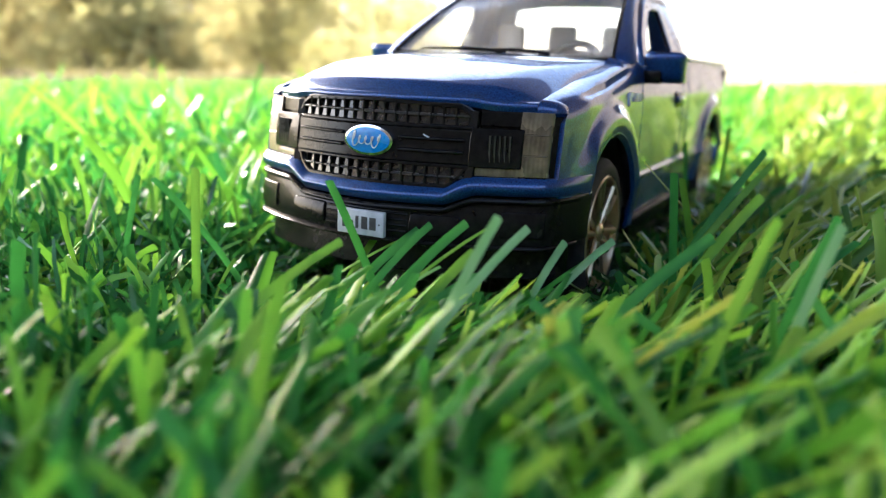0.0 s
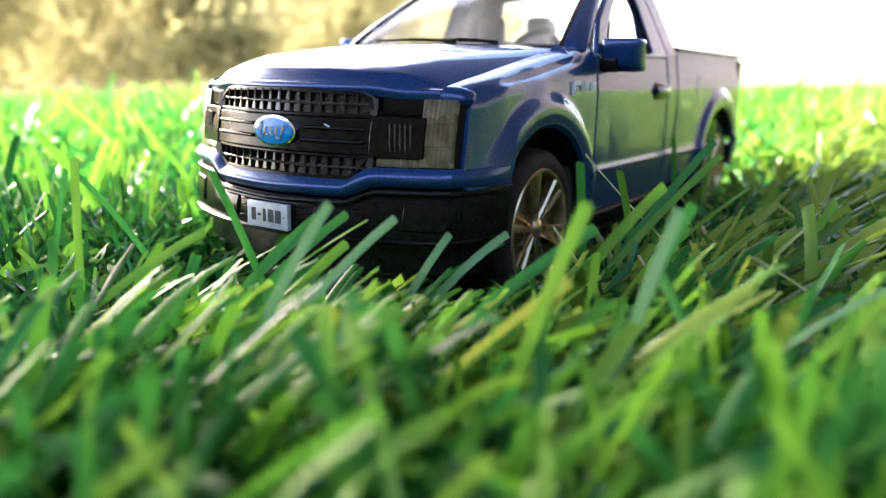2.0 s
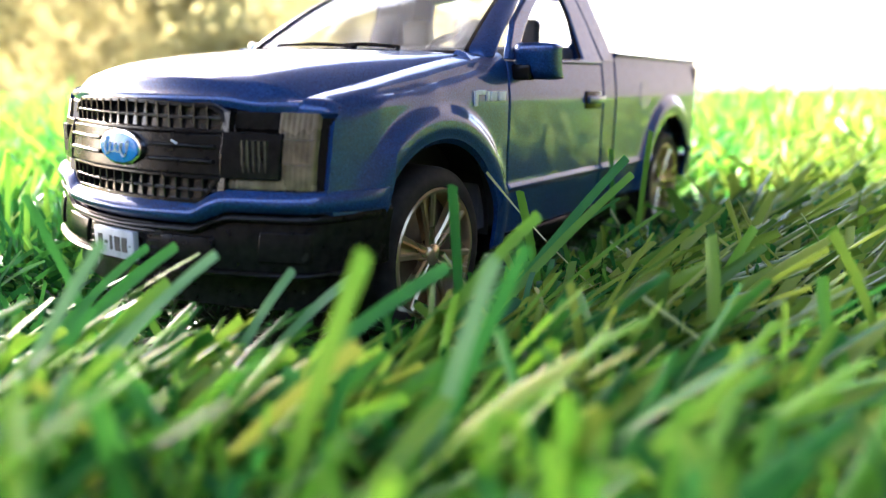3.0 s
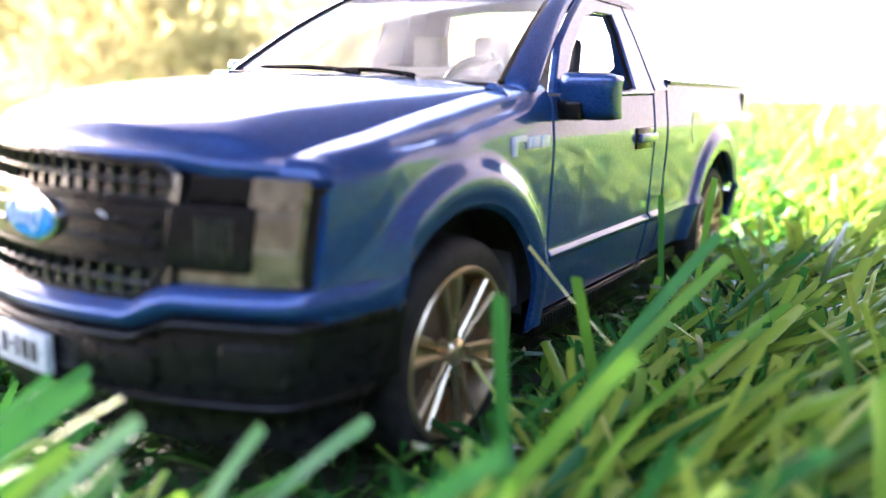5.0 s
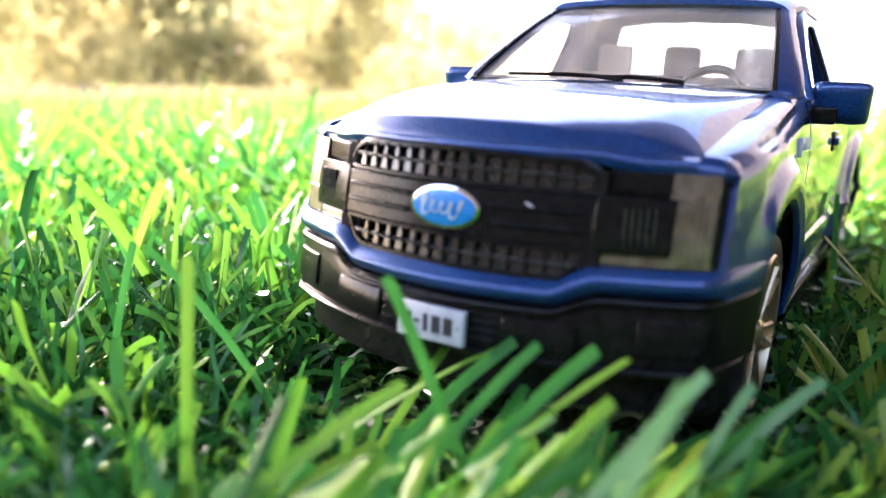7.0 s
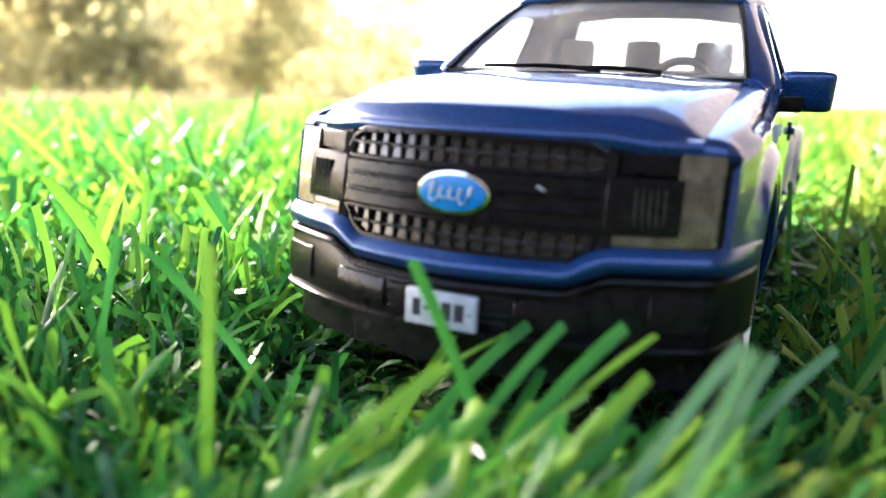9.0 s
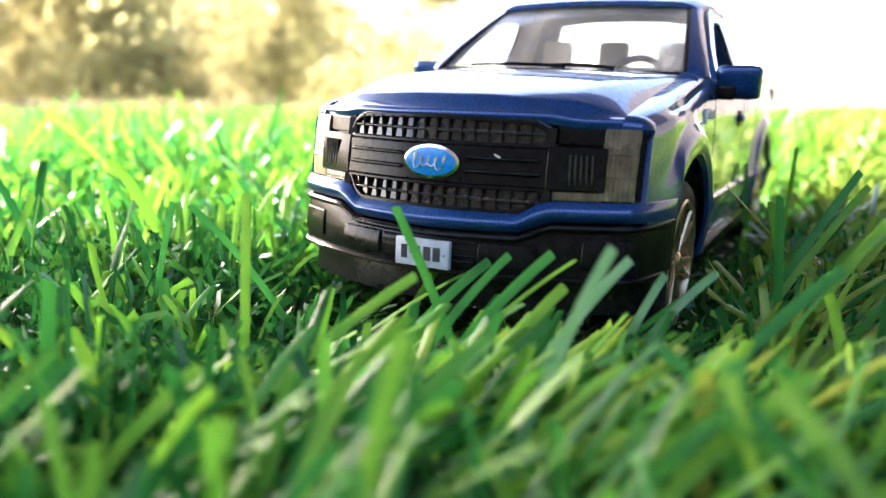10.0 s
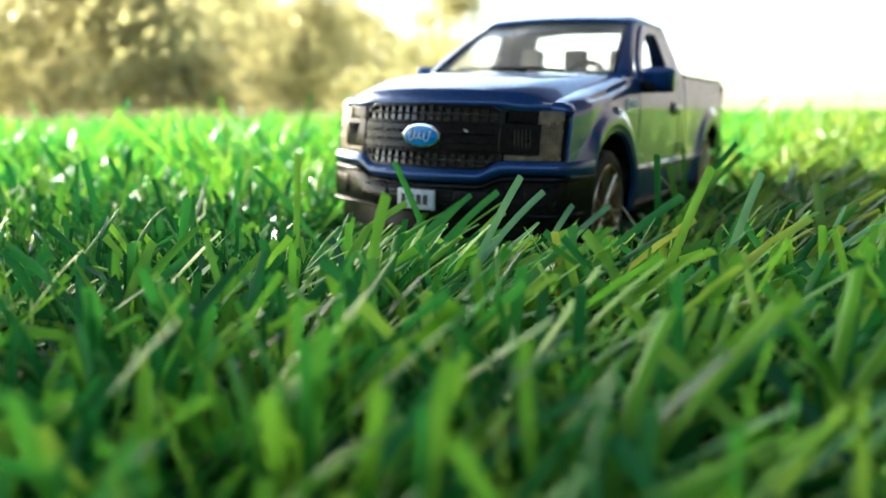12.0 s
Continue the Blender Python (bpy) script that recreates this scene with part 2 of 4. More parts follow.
# ---- ground and turf ----
def box_sheet(name, x0, x1, y0, y1, z0, z1, material, label, category, kind):
    bm = bmesh.new()
    for v in bmesh.ops.create_cube(bm, size=1.0)["verts"]:
        v.co = ((x0 + x1) / 2 + v.co.x * (x1 - x0), (y0 + y1) / 2 + v.co.y * (y1 - y0), (z0 + z1) / 2 + v.co.z * (z1 - z0))
    return tagged(part(name, bm, material, None), label, category, "", kind)


box_sheet("ground", -400, 400, -400, 400, -0.2, -0.004, SOIL, "pale dry sunlit ground behind the turf mat", "ground", "structure")
TURF = (-1.70, 1.90, -0.14, 2.60)
turf = box_sheet("turf_mat", TURF[0], TURF[1], TURF[2], TURF[3], -0.004, 0.0, BACKING, "dark backing of an artificial turf mat on the ground", "turf", "structure")

TRUCK = pose(0.02294, 0.17751, 0.0012, -0.33, 2.51, -27.31)
TRUCK_INV = TRUCK.inverted()


def blade_mesh(name, specs, material, segments=4, fold=0.0):
    """Flat or folded strips: base x, y, z, length, width, lean way, lean at the root and tip, twist, bend (how soon it leans over), curl (all arrays)."""
    bx, by, bz, length, width, way0, lean0, lean1, twist, bend, curl = specs
    n = len(bx)
    across = (-1, 0, 1) if fold else (-1, 1)
    m = len(across)
    co = np.zeros((n, segments + 1, m, 3))
    px, py, pz = bx.copy(), by.copy(), bz.copy()
    for s in range(segments + 1):
        f = s / segments
        lean = lean0 + (lean1 - lean0) * f ** bend
        way = way0 + curl * f
        if s:
            ds = length / segments
            px = px + np.sin(lean) * np.cos(way) * ds
            py = py + np.sin(lean) * np.sin(way) * ds
            pz = np.maximum(pz + np.cos(lean) * ds, 0.0006)
        tw = twist * (0.6 + 0.6 * f)
        # up: the strip's own normal before the twist; wide: its width
        ux, uy, uz = np.cos(lean) * np.cos(way), np.cos(lean) * np.sin(way), -np.sin(lean)
        wx = -np.sin(way) * np.cos(tw) + ux * np.sin(tw)
        wy = np.cos(way) * np.cos(tw) + uy * np.sin(tw)
        wz = uz * np.sin(tw)
        fx = np.sin(way) * np.sin(tw) + ux * np.cos(tw)
        fy = -np.cos(way) * np.sin(tw) + uy * np.cos(tw)
        fz = uz * np.cos(tw)
        half = width * (0.5 if s < segments else 0.46)
        for k, sg in enumerate(across):
            drop = fold * width * (1.0 if sg == 0 else 0.0)
            skew = (0.3 * width) * (sg + 1) / 2 if s == segments else 0.0
            co[:, s, k, 0] = px + sg * wx * half - fx * drop
            co[:, s, k, 1] = py + sg * wy * half - fy * drop
            co[:, s, k, 2] = np.maximum(pz + sg * wz * half - fz * drop - skew, 0.0004)
    verts = co.reshape(-1, 3)
    base = np.arange(n) * (segments + 1) * m
    quads = np.stack([np.stack([base + m * s + k, base + m * s + k + 1, base + m * (s + 1) + k + 1, base + m * (s + 1) + k], 1) for s in range(segments) for k in range(m - 1)], 1).reshape(-1, 4)
    me = bpy.data.meshes.new(name)
    me.vertices.add(len(verts))
    me.vertices.foreach_set("co", verts.ravel())
    me.loops.add(quads.size)
    me.loops.foreach_set("vertex_index", quads.ravel().astype(np.int32))
    me.polygons.add(len(quads))
    me.polygons.foreach_set("loop_start", np.arange(0, quads.size, 4, dtype=np.int32))
    me.polygons.foreach_set("use_smooth", np.ones(len(quads), dtype=bool))
    me.update(calc_edges=True)
    me.validate()
    me.materials.append(material)
    return new(name, me)


def truck_xy(x, y):
    """World x, y arrays to truck millimetres across and along."""
    m = TRUCK_INV
    lx = m[0][0] * x + m[0][1] * y + m[0][3]
    ly = m[1][0] * x + m[1][1] * y + m[1][3]
    return lx * 1000, ly * 1000 + BASE_Y


def scatter(rng, count, x0, x1, y0, y1):
    return rng.uniform(x0, x1, count), rng.uniform(y0, y1, count)


rng = np.random.default_rng(7)


def ease(v, a, b):
    k = np.clip((v - a) / (b - a), 0, 1)
    return k * k * (3 - 2 * k)


def clear_of_truck(x, y, least):
    """Which roots lie outside the truck, with their truck millimetres and the gap to it."""
    lx, ly = truck_xy(x, y)
    gap = np.hypot(np.maximum(np.abs(lx) - 26.5, 0), np.maximum(np.maximum(3 - ly, ly - 155), 0))
    keep = gap > least
    return x[keep], y[keep], lx[keep], ly[keep], gap[keep]


def hollow_share(x, y):
    return 1 - ease(np.hypot((x + 0.023) / 0.019, (y - 0.103) / 0.016), 0.65, 1.2)


def turf_blades():
    xs, ys = [], []
    for count, area in ((12000, (-0.16, 0.19, -0.05, 0.17)), (15000, (-0.26, 0.34, 0.17, 0.30)), (14000, (-0.36, 0.42, 0.30, 0.43)), (16000, (-0.52, 0.60, 0.43, 0.74)), (18000, (-0.90, 1.10, 0.74, 1.40)), (9000, (-1.7, 1.9, 1.40, 2.60)), (4000, (-0.36, 0.42, -0.14, 0.17)), (9000, (0.02, 0.16, 0.05, 0.24)), (2500, (-0.05, 0.06, 0.06, 0.11)), (3000, (-0.10, 0.14, -0.02, 0.09))):
        a, b = scatter(rng, count, *area)
        xs.append(a), ys.append(b)
    x, y = np.concatenate(xs), np.concatenate(ys)
    # tufts: draw blades towards shared roots
    cell = 0.005
    x = np.round(x / cell) * cell + rng.normal(0, 0.0012, len(x))
    y = np.round(y / cell) * cell + rng.normal(0, 0.0012, len(y))
    x, y, lx, ly, gap = clear_of_truck(x, y, 0.8)
    n = len(x)
    far = ease(y, 0.19, 0.34)
    front = (ly < 3) & (np.abs(lx) < 34)
    # brushed over to the east in front of and beside the truck
    comb = ease(x, -0.046, -0.018) * np.where(y > 0.062, 1.0, 0.72) * (1 - 0.8 * ease(y, 0.2, 0.5))
    comb = np.maximum(comb, 0.30 * (1 - ease(y, 0.05, 0.085)))
    comb *= 0.42 + 0.58 * ease(y, 0.035, 0.07)
    combed = rng.random(n) < comb * 0.93
    near = np.clip((gap - 1) / np.where(ly < 3, 22, 15), 0, 1)

    kind = rng.random(n)
    upright = np.where(kind < 0.60, rng.uniform(0.008, 0.014, n), np.where(kind < 0.95, rng.uniform(0.013, 0.020, n), rng.uniform(0.020, 0.026, n)))
    upright = upright * (1 - far) + rng.uniform(0.015, 0.027, n) * far
    tall = (rng.random(n) < 0.10) & (y > 0.26)
    upright = np.where(tall, rng.uniform(0.026, 0.038, n), upright)
    length = np.where(combed, rng.uniform(0.014, 0.030, n), upright)
    way = np.where(combed, rng.normal(0.16, 0.32, n) * np.where(y < 0.08, 1.7, 1.15), rng.uniform(-math.pi, math.pi, n))
    way = np.where(combed & front, way - 0.5 * (1 - np.clip(gap / 26, 0, 1)), way)
    raised = rng.random(n) < np.where(y < 0.06, 0.6, 0.2)
    tip = np.where(raised, rng.uniform(0.75, 1.2, n), rng.uniform(1.26, 1.56, n))
    lean0 = np.where(combed, np.where(raised, rng.uniform(0.2, 0.8, n), rng.uniform(0.65, 1.15, n)), np.abs(rng.normal(0.10, 0.20, n)) * (1 + 0.8 * (1 - ease(y, 0.3, 0.5))))
    lean1 = np.where(combed, tip, lean0 + np.abs(rng.normal(0.22, 0.40, n)))
    bend = np.where(combed, rng.uniform(0.25, 0.6, n), 1.2)
    curl = np.where(combed, rng.normal(0, 0.18, n), rng.normal(0, 0.55, n))
    fallen = (rng.random(n) < 0.56 - 0.2 * ease(y, 0.25, 0.45)) & ~combed & (y < 0.45) & ~((x < 0.0) & (y < 0.14))
    lean0 = np.where(fallen, rng.uniform(0.4, 1.1, n), lean0)
    lean1 = np.where(fallen, lean0 + rng.uniform(-0.1, 0.6, n), lean1)
    length = np.where(fallen, length * 1.35, length)
    # a low tangle of curled blades on the near west part
    tangled = (rng.random(n) < 0.86 * ease(-x, -0.006, 0.022) * (1 - ease(y, 0.14, 0.20)) * ease(y, 0.03, 0.06)) & ~combed & ~(kind > 0.95)
    length = np.where(tangled, rng.uniform(0.007, 0.016, n), length)
    width_share = np.where(tangled, 0.8, 1.0)
    lean0 = np.where(tangled, rng.uniform(0.3, 1.25, n), lean0)
    lean1 = np.where(tangled, lean0 + rng.uniform(0.3, 1.7, n), lean1)
    curl = np.where(tangled, rng.normal(0, 1.6, n), curl)
    # pressed down close to the truck
    length *= np.where(combed, 0.60 + 0.40 * near, 0.25 + 0.75 * near)
    lean0 += (1 - near) * 0.45
    lean1 += (1 - near) * np.where(combed, 0.2, 0.5)
    beside = ease(lx, 22, 44) * (y > 0.05) * (combed | fallen)
    lean0 += beside * 0.25
    lean1 = np.minimum(lean1 + beside * 0.12, 1.62)
    # a trodden hollow before the corner of the bumper
    hollow = hollow_share(x, y)
    length *= 1 - 0.5 * hollow
    lean0 += 0.55 * hollow
    lean1 += 0.35 * hollow
    rise = sum(np.cos(lean0 + (lean1 - lean0) * f ** bend) for f in (0.2, 0.4, 0.6, 0.8, 1.0)) / 5 * length
    room = np.where(front & (gap < 46), 0.0085 + 0.00020 * gap, np.where((lx > 24) & (gap < 26), 0.008 + 0.0004 * gap, 1.0))
    room = np.minimum(room, np.where(y < 0.075, 0.019, 1.0))
    length *= np.minimum(1.0, room / np.maximum(rise, 0.001))
    width = rng.uniform(0.0011, 0.0019, n) * (1 - 0.2 * far) * width_share * (0.78 + 0.22 * ease(y, 0.10, 0.16))
    twist = rng.normal(0, np.where(combed, 0.5, 0.7), n)
    length = np.where((np.abs(lx) < 11) & (ly < 3) & (ly > -48) & ~combed, np.minimum(length, 0.0095), length)
    length = np.where(y < 0.012, length * (0.50 + 0.50 * np.clip((y + 0.02) / 0.032, 0, 1)), length)
    all_specs = (x, y, np.zeros(n), length, width, way, lean0, lean1, twist, bend, curl)
    # olive tones grow more common towards the truck's right side
    olive = (rng.random(n) < np.clip((lx - 20) / 14, 0, 0.92) * np.clip((y - 0.06) / 0.04, 0, 1))
    close = (y < 0.20) & ~olive
    # the blades that stand out most in the stretch before the truck are single objects
    stretch = np.flatnonzero(close & (x > -0.055) & (x < 0.065) & (y > 0.045) & (y < 0.105))
    solo = stretch[np.argsort(-rise[stretch])[:250]]
    close[solo] = False
    for name, pick, material, fold, rows, label in (
            ("turf_blades_near", close, BLADE, 0.16, 6, "glossy green and lime artificial grass blades on the mat"),
            ("turf_blades_far", (y >= 0.20) & ~olive, BLADE, 0.0, 4, "bright green artificial grass blades on the far part of the mat"),
            ("turf_blades_olive", olive, OLIVE, 0.16, 5, "olive and yellowish flattened artificial grass blades beside the toy truck")):
        tagged(blade_mesh(name, tuple(v[pick] for v in all_specs), material, rows, fold), label, "grass", "", "stuff")
    for k in solo:
        blade_mesh("blade", tuple(v[k:k + 1] for v in all_specs), SINGLE_BLADE, 7, 0.16).parent = turf


turf_blades()


def turf_margin():
    """The rest of the mat, on both sides and behind."""
    r = np.random.default_rng(23)
    x, y = scatter(r, 70000, TURF[0] + 0.02, TURF[1] - 0.02, TURF[2] + 0.01, TURF[3] - 0.02)
    half = 0.20 + 0.72 * np.maximum(y, 0)
    keep = (np.abs(x - 0.05) > half + r.normal(0, 0.03, len(x))) | (y > 1.38)
    x, y = x[keep], y[keep]
    n = len(x)
    lean0 = np.abs(r.normal(0.15, 0.3, n))
    return blade_mesh("turf_blades_margin", (x, y, np.zeros(n), r.uniform(0.015, 0.027, n), r.uniform(0.003, 0.005, n), r.uniform(-math.pi, math.pi, n), lean0, lean0 + np.abs(r.normal(0.4, 0.4, n)), r.normal(0, 0.7, n), np.full(n, 1.2), r.normal(0, 0.5, n)), BLADE, 3)


tagged(turf_margin(), "bright green artificial grass blades on the outer part of the mat", "grass", "", "stuff")


def turf_fibres():
    """Narrow, crimped and curling fibres between the broad blades."""
    x1, y1 = scatter(rng, 21000, -0.16, 0.14, 0.03, 0.17)
    x2, y2 = scatter(rng, 9000, -0.28, 0.34, 0.17, 0.34)
    x, y, lx, ly, gap = clear_of_truck(np.concatenate([x1, x2]), np.concatenate([y1, y2]), 0.5)
    n = len(x)
    length = rng.uniform(0.008, 0.020, n) * (0.55 + 0.45 * np.clip(gap / 14, 0, 1))
    length *= (1 - 0.3 * ease(x, -0.03, 0.0)) * (1 - 0.35 * hollow_share(x, y))
    lean0 = np.abs(rng.normal(0.3, 0.4, n))
    return blade_mesh("turf_fibres", (x, y, np.zeros(n), length, rng.uniform(0.0005, 0.0011, n), rng.uniform(-math.pi, math.pi, n), lean0, lean0 + rng.normal(1.1, 0.8, n), rng.normal(0, 1.1, n), np.full(n, 0.9), rng.normal(0, 2.4, n)), SHADED_FIBRE, 7)


tagged(turf_fibres(), "narrow curling green and lime turf fibres among the blades", "grass", "", "stuff")


def turf_thatch():
    x, y = scatter(rng, 22000, -0.22, 0.3, 0.02, 0.32)
    n = len(x)
    way = rng.uniform(-math.pi, math.pi, n)
    return blade_mesh("turf_thatch", (x, y, np.zeros(n), rng.uniform(0.006, 0.014, n), rng.uniform(0.0004, 0.0009, n), way, rng.uniform(0, 0.8, n), rng.uniform(1.0, 2.6, n), rng.normal(0, 1.0, n), np.ones(n), rng.normal(0, 2.0, n)), SHADED_THATCH, 5)


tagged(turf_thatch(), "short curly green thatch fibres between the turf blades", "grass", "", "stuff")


# ---- single blades that stand out ----
def lone_material(name, c1, c2, through, gloss=0.42):
    m, nodes, links, bsdf = shader(name)
    n = noise_node(nodes, links, 300, 4.0, "Object", (1, 1, 0.2))
    r = ramp(nodes, links, n.outputs["Fac"], [(0.3, c1), (0.7, c2)])
    links.new(r.outputs[0], bsdf.inputs["Base Color"])
    bsdf.inputs["Roughness"].default_value = gloss
    bsdf.inputs["Specular IOR Level"].default_value = 0.27
    t = nodes.new("ShaderNodeBsdfTranslucent")
    links.new(r.outputs[0], t.inputs["Color"])
    ms = nodes.new("ShaderNodeMixShader")
    ms.inputs[0].default_value = through
    links.new(bsdf.outputs[0], ms.inputs[1])
    links.new(t.outputs[0], ms.inputs[2])
    links.new(ms.outputs[0], nodes["Material Output"].inputs["Surface"])
    return m


# pale: whitish sky sheen mixed into the colour, besides the sharper gloss
LONE = {"green": lone_material("green_blade", (0.028, 0.19, 0.034), (0.05, 0.25, 0.045), 0.45), "lime": lone_material("lime_blade", (0.10, 0.29, 0.030), (0.17, 0.36, 0.045), 0.5), "pale": lone_material("pale_sheen_blade", (0.13, 0.33, 0.12), (0.22, 0.40, 0.20), 0.3, 0.26)}


def lone_blade(tone, tip, base, width=1.6, turn=0.0, sag=1.5):
    """One turf blade from base to tip (millimetres): a folded strip, cut off square."""
    width *= 0.62
    a, b = Vector(base) * MM, Vector(tip) * MM
    way = b - a
    wide = Vector((1, 0, 0)) if abs(way.normalized().x) < 0.75 else Vector((0.25, 1, 0.45))
    wide = (Matrix.Rotation(radians(turn), 3, "Z") @ wide)
    wide = (wide - way * wide.dot(way) / way.length_squared).normalized()
    fold = way.cross(wide).normalized()
    bm = bmesh.new()
    rows = []
    for i in range(9):
        f = i / 8
        p = a + way * f + Vector((0, 0, 1)) * (sag * MM * 4 * f * (1 - f))
        half = 0.5 * width * MM * (1.0 if i < 8 else 0.95)
        cut = 0.25 * width * MM if i == 8 else 0.0
        d = way.normalized()
        rows.append([bm.verts.new(p - wide * half), bm.verts.new(p + fold * width * MM * 0.13), bm.verts.new(p + wide * half - d * cut)])
    for r0, r1 in zip(rows, rows[1:]):
        for k in range(2):
            bm.faces.new((r0[k], r0[k + 1], r1[k + 1], r1[k]))
    return part("blade", bm, LONE[tone], turf)


lone_blade("pale", (5.6, 76.1, 24.0), (-5.2, 70.2, 2.0), 1.7, 0, 1.4)
lone_blade("pale", (9.9, 87.7, 20.6), (-6.8, 78.6, 2.0), 1.7, 0, 1.4)
lone_blade("green", (-1.5, 97.0, 19.3), (-16.4, 88.8, 2.0), 1.6, 0, 1.4)
lone_blade("pale", (15.2, 93.8, 17.7), (6.0, 88.8, 2.0), 1.5, 0, 1.0)
lone_blade("green", (30.6, 102.1, 25.2), (31.6, 102.1, 2.0), 1.8, 0, 1.0)
lone_blade("lime", (39.8, 95.5, 23.1), (22.8, 90.2, 2.0), 2.0, 0, 1.4)
lone_blade("lime", (28.7, 65.0, 25.7), (20.3, 65.0, 2.0), 1.9, 0, 1.0)
lone_blade("pale", (36.4, 69.0, 24.5), (29.5, 69.0, 2.0), 1.8, 0, 1.0)
lone_blade("green", (-14.3, 96.3, 25.0), (-5.7, 96.3, 2.0), 1.7, 0, 1.0)
lone_blade("lime", (-11.6, 87.0, 19.2), (-33.0, 78.0, 2.0), 1.8, 0, 1.4)
lone_blade("lime", (-43.5, 140.0, 20.5), (-46.0, 140.0, 2.0), 1.7, 0, 1.0)
lone_blade("green", (-3.3, 105.0, 17.0), (-18.3, 98.7, 2.0), 2.0, 0, 1.4)
lone_blade("lime", (-3.0, 107.5, 16.4), (-27.2, 100.1, 2.0), 1.3, 0, 1.4)
lone_blade("green", (3.0, 94.2, 20.0), (-14.5, 86.8, 2.0), 1.9, 0, 1.4)
lone_blade("lime", (5.4, 94.2, 19.2), (-16.9, 84.8, 2.0), 1.5, 0, 1.4)
lone_blade("pale", (-0.4, 92.5, 14.8), (-17.5, 85.2, 2.0), 1.9, 0, 1.4)
lone_blade("green", (21.3, 98.0, 15.7), (1.6, 89.7, 2.0), 1.8, 0, 1.4)
lone_blade("green", (31.5, 88.0, 19.5), (8.9, 78.4, 2.0), 2.2, 0, 1.4)
lone_blade("lime", (37.7, 121.7, 22.0), (41.4, 121.7, 2.0), 1.8, 0, 1.0)
lone_blade("green", (51.9, 124.8, 26.0), (31.3, 113.6, 2.0), 1.9, 0, 1.0)
lone_blade("lime", (52.5, 123.3, 24.0), (29.7, 110.9, 2.0), 1.7, 0, 1.0)
lone_blade("lime", (63.8, 138.3, 13.5), (44.8, 130.3, 2.0), 1.9, 0, 1.0)
lone_blade("green", (55.7, 178.8, 23.0), (56.9, 178.8, 2.0), 1.6, 0, 1.0)
lone_blade("lime", (61.8, 168.5, 27.1), (59.4, 167.8, 2.0), 1.6, 0, 1.0)
lone_blade("lime", (55.5, 118.3, 19.8), (32.4, 108.6, 2.0), 1.6, 0, 1.0)
lone_blade("lime", (28.3, 74.9, 14.1), (7.4, 68.4, 2.0), 1.8, 0, 1.4)
lone_blade("lime", (65.8, 114.4, 18.5), (57.0, 110.7, 2.0), 1.8, 0, 1.0)
lone_blade("green", (38.5, 73.9, 24.3), (29.3, 72.0, 2.0), 1.7, 0, 1.0)
lone_blade("green", (51.3, 127.2, 20.2), (26.6, 116.8, 2.0), 1.7, 0, 1.0)
lone_blade("lime", (-27.2, 67.1, 16.6), (-39.1, 63.4, 2.0), 1.9, 0, 1.4)
lone_blade("green", (-46.5, 117.7, 23.0), (-51.4, 117.7, 2.0), 1.5, 0, 1.0)
lone_blade("lime", (-5.4, 112.1, 20.5), (-17.7, 109.6, 2.0), 1.6, 0, 1.0)
lone_blade("lime", (36.6, 63.3, 16.0), (34.9, 63.3, 2.0), 1.9, 0, 1.0)
lone_blade("lime", (47.6, 77.3, 18.1), (24.6, 70.2, 2.0), 1.8, 0, 1.4)
lone_blade("pale", (21.9, 96.8, 17.2), (7.0, 92.2, 2.0), 1.6, 0, 1.4)
lone_blade("green", (-39.9, 74.0, 14.9), (-53.5, 69.8, 2.0), 1.9, 0, 1.0)
lone_blade("lime", (-39.9, 150.1, 20.5), (-45.9, 150.1, 2.0), 1.7, 0, 1.0)
lone_blade("lime", (-89.4, 206.6, 19.1), (-90.4, 206.6, 2.0), 1.8, 0, 1.0)
lone_blade("lime", (3.8, 90.1, 17.3), (-8.8, 84.4, 2.0), 2.0, 0, 1.4)
lone_blade("lime", (-29.8, 93.0, 26.9), (-31.4, 93.0, 1.0), 1.8, 0, 0.3)
lone_blade("lime", (-56.0, 154.0, 25.0), (-59.0, 154.0, 2.0), 1.6)
lone_blade("green", (-43.0, 114.0, 23.0), (-29.0, 114.0, 4.0), 1.6)
lone_blade("lime", (-23.0, 59.0, 16.0), (-24.6, 59.0, 1.0), 2.2)
lone_blade("green", (-29.0, 66.0, 17.0), (-26.5, 66.0, 2.0), 2.0)
lone_blade("lime", (-10.7, 50.2, 24.4), (-15.9, 50.2, 1.0), 1.9)
lone_blade("lime", (-38.0, 53.0, 19.0), (-44.2, 48.0, 1.0), 1.8)


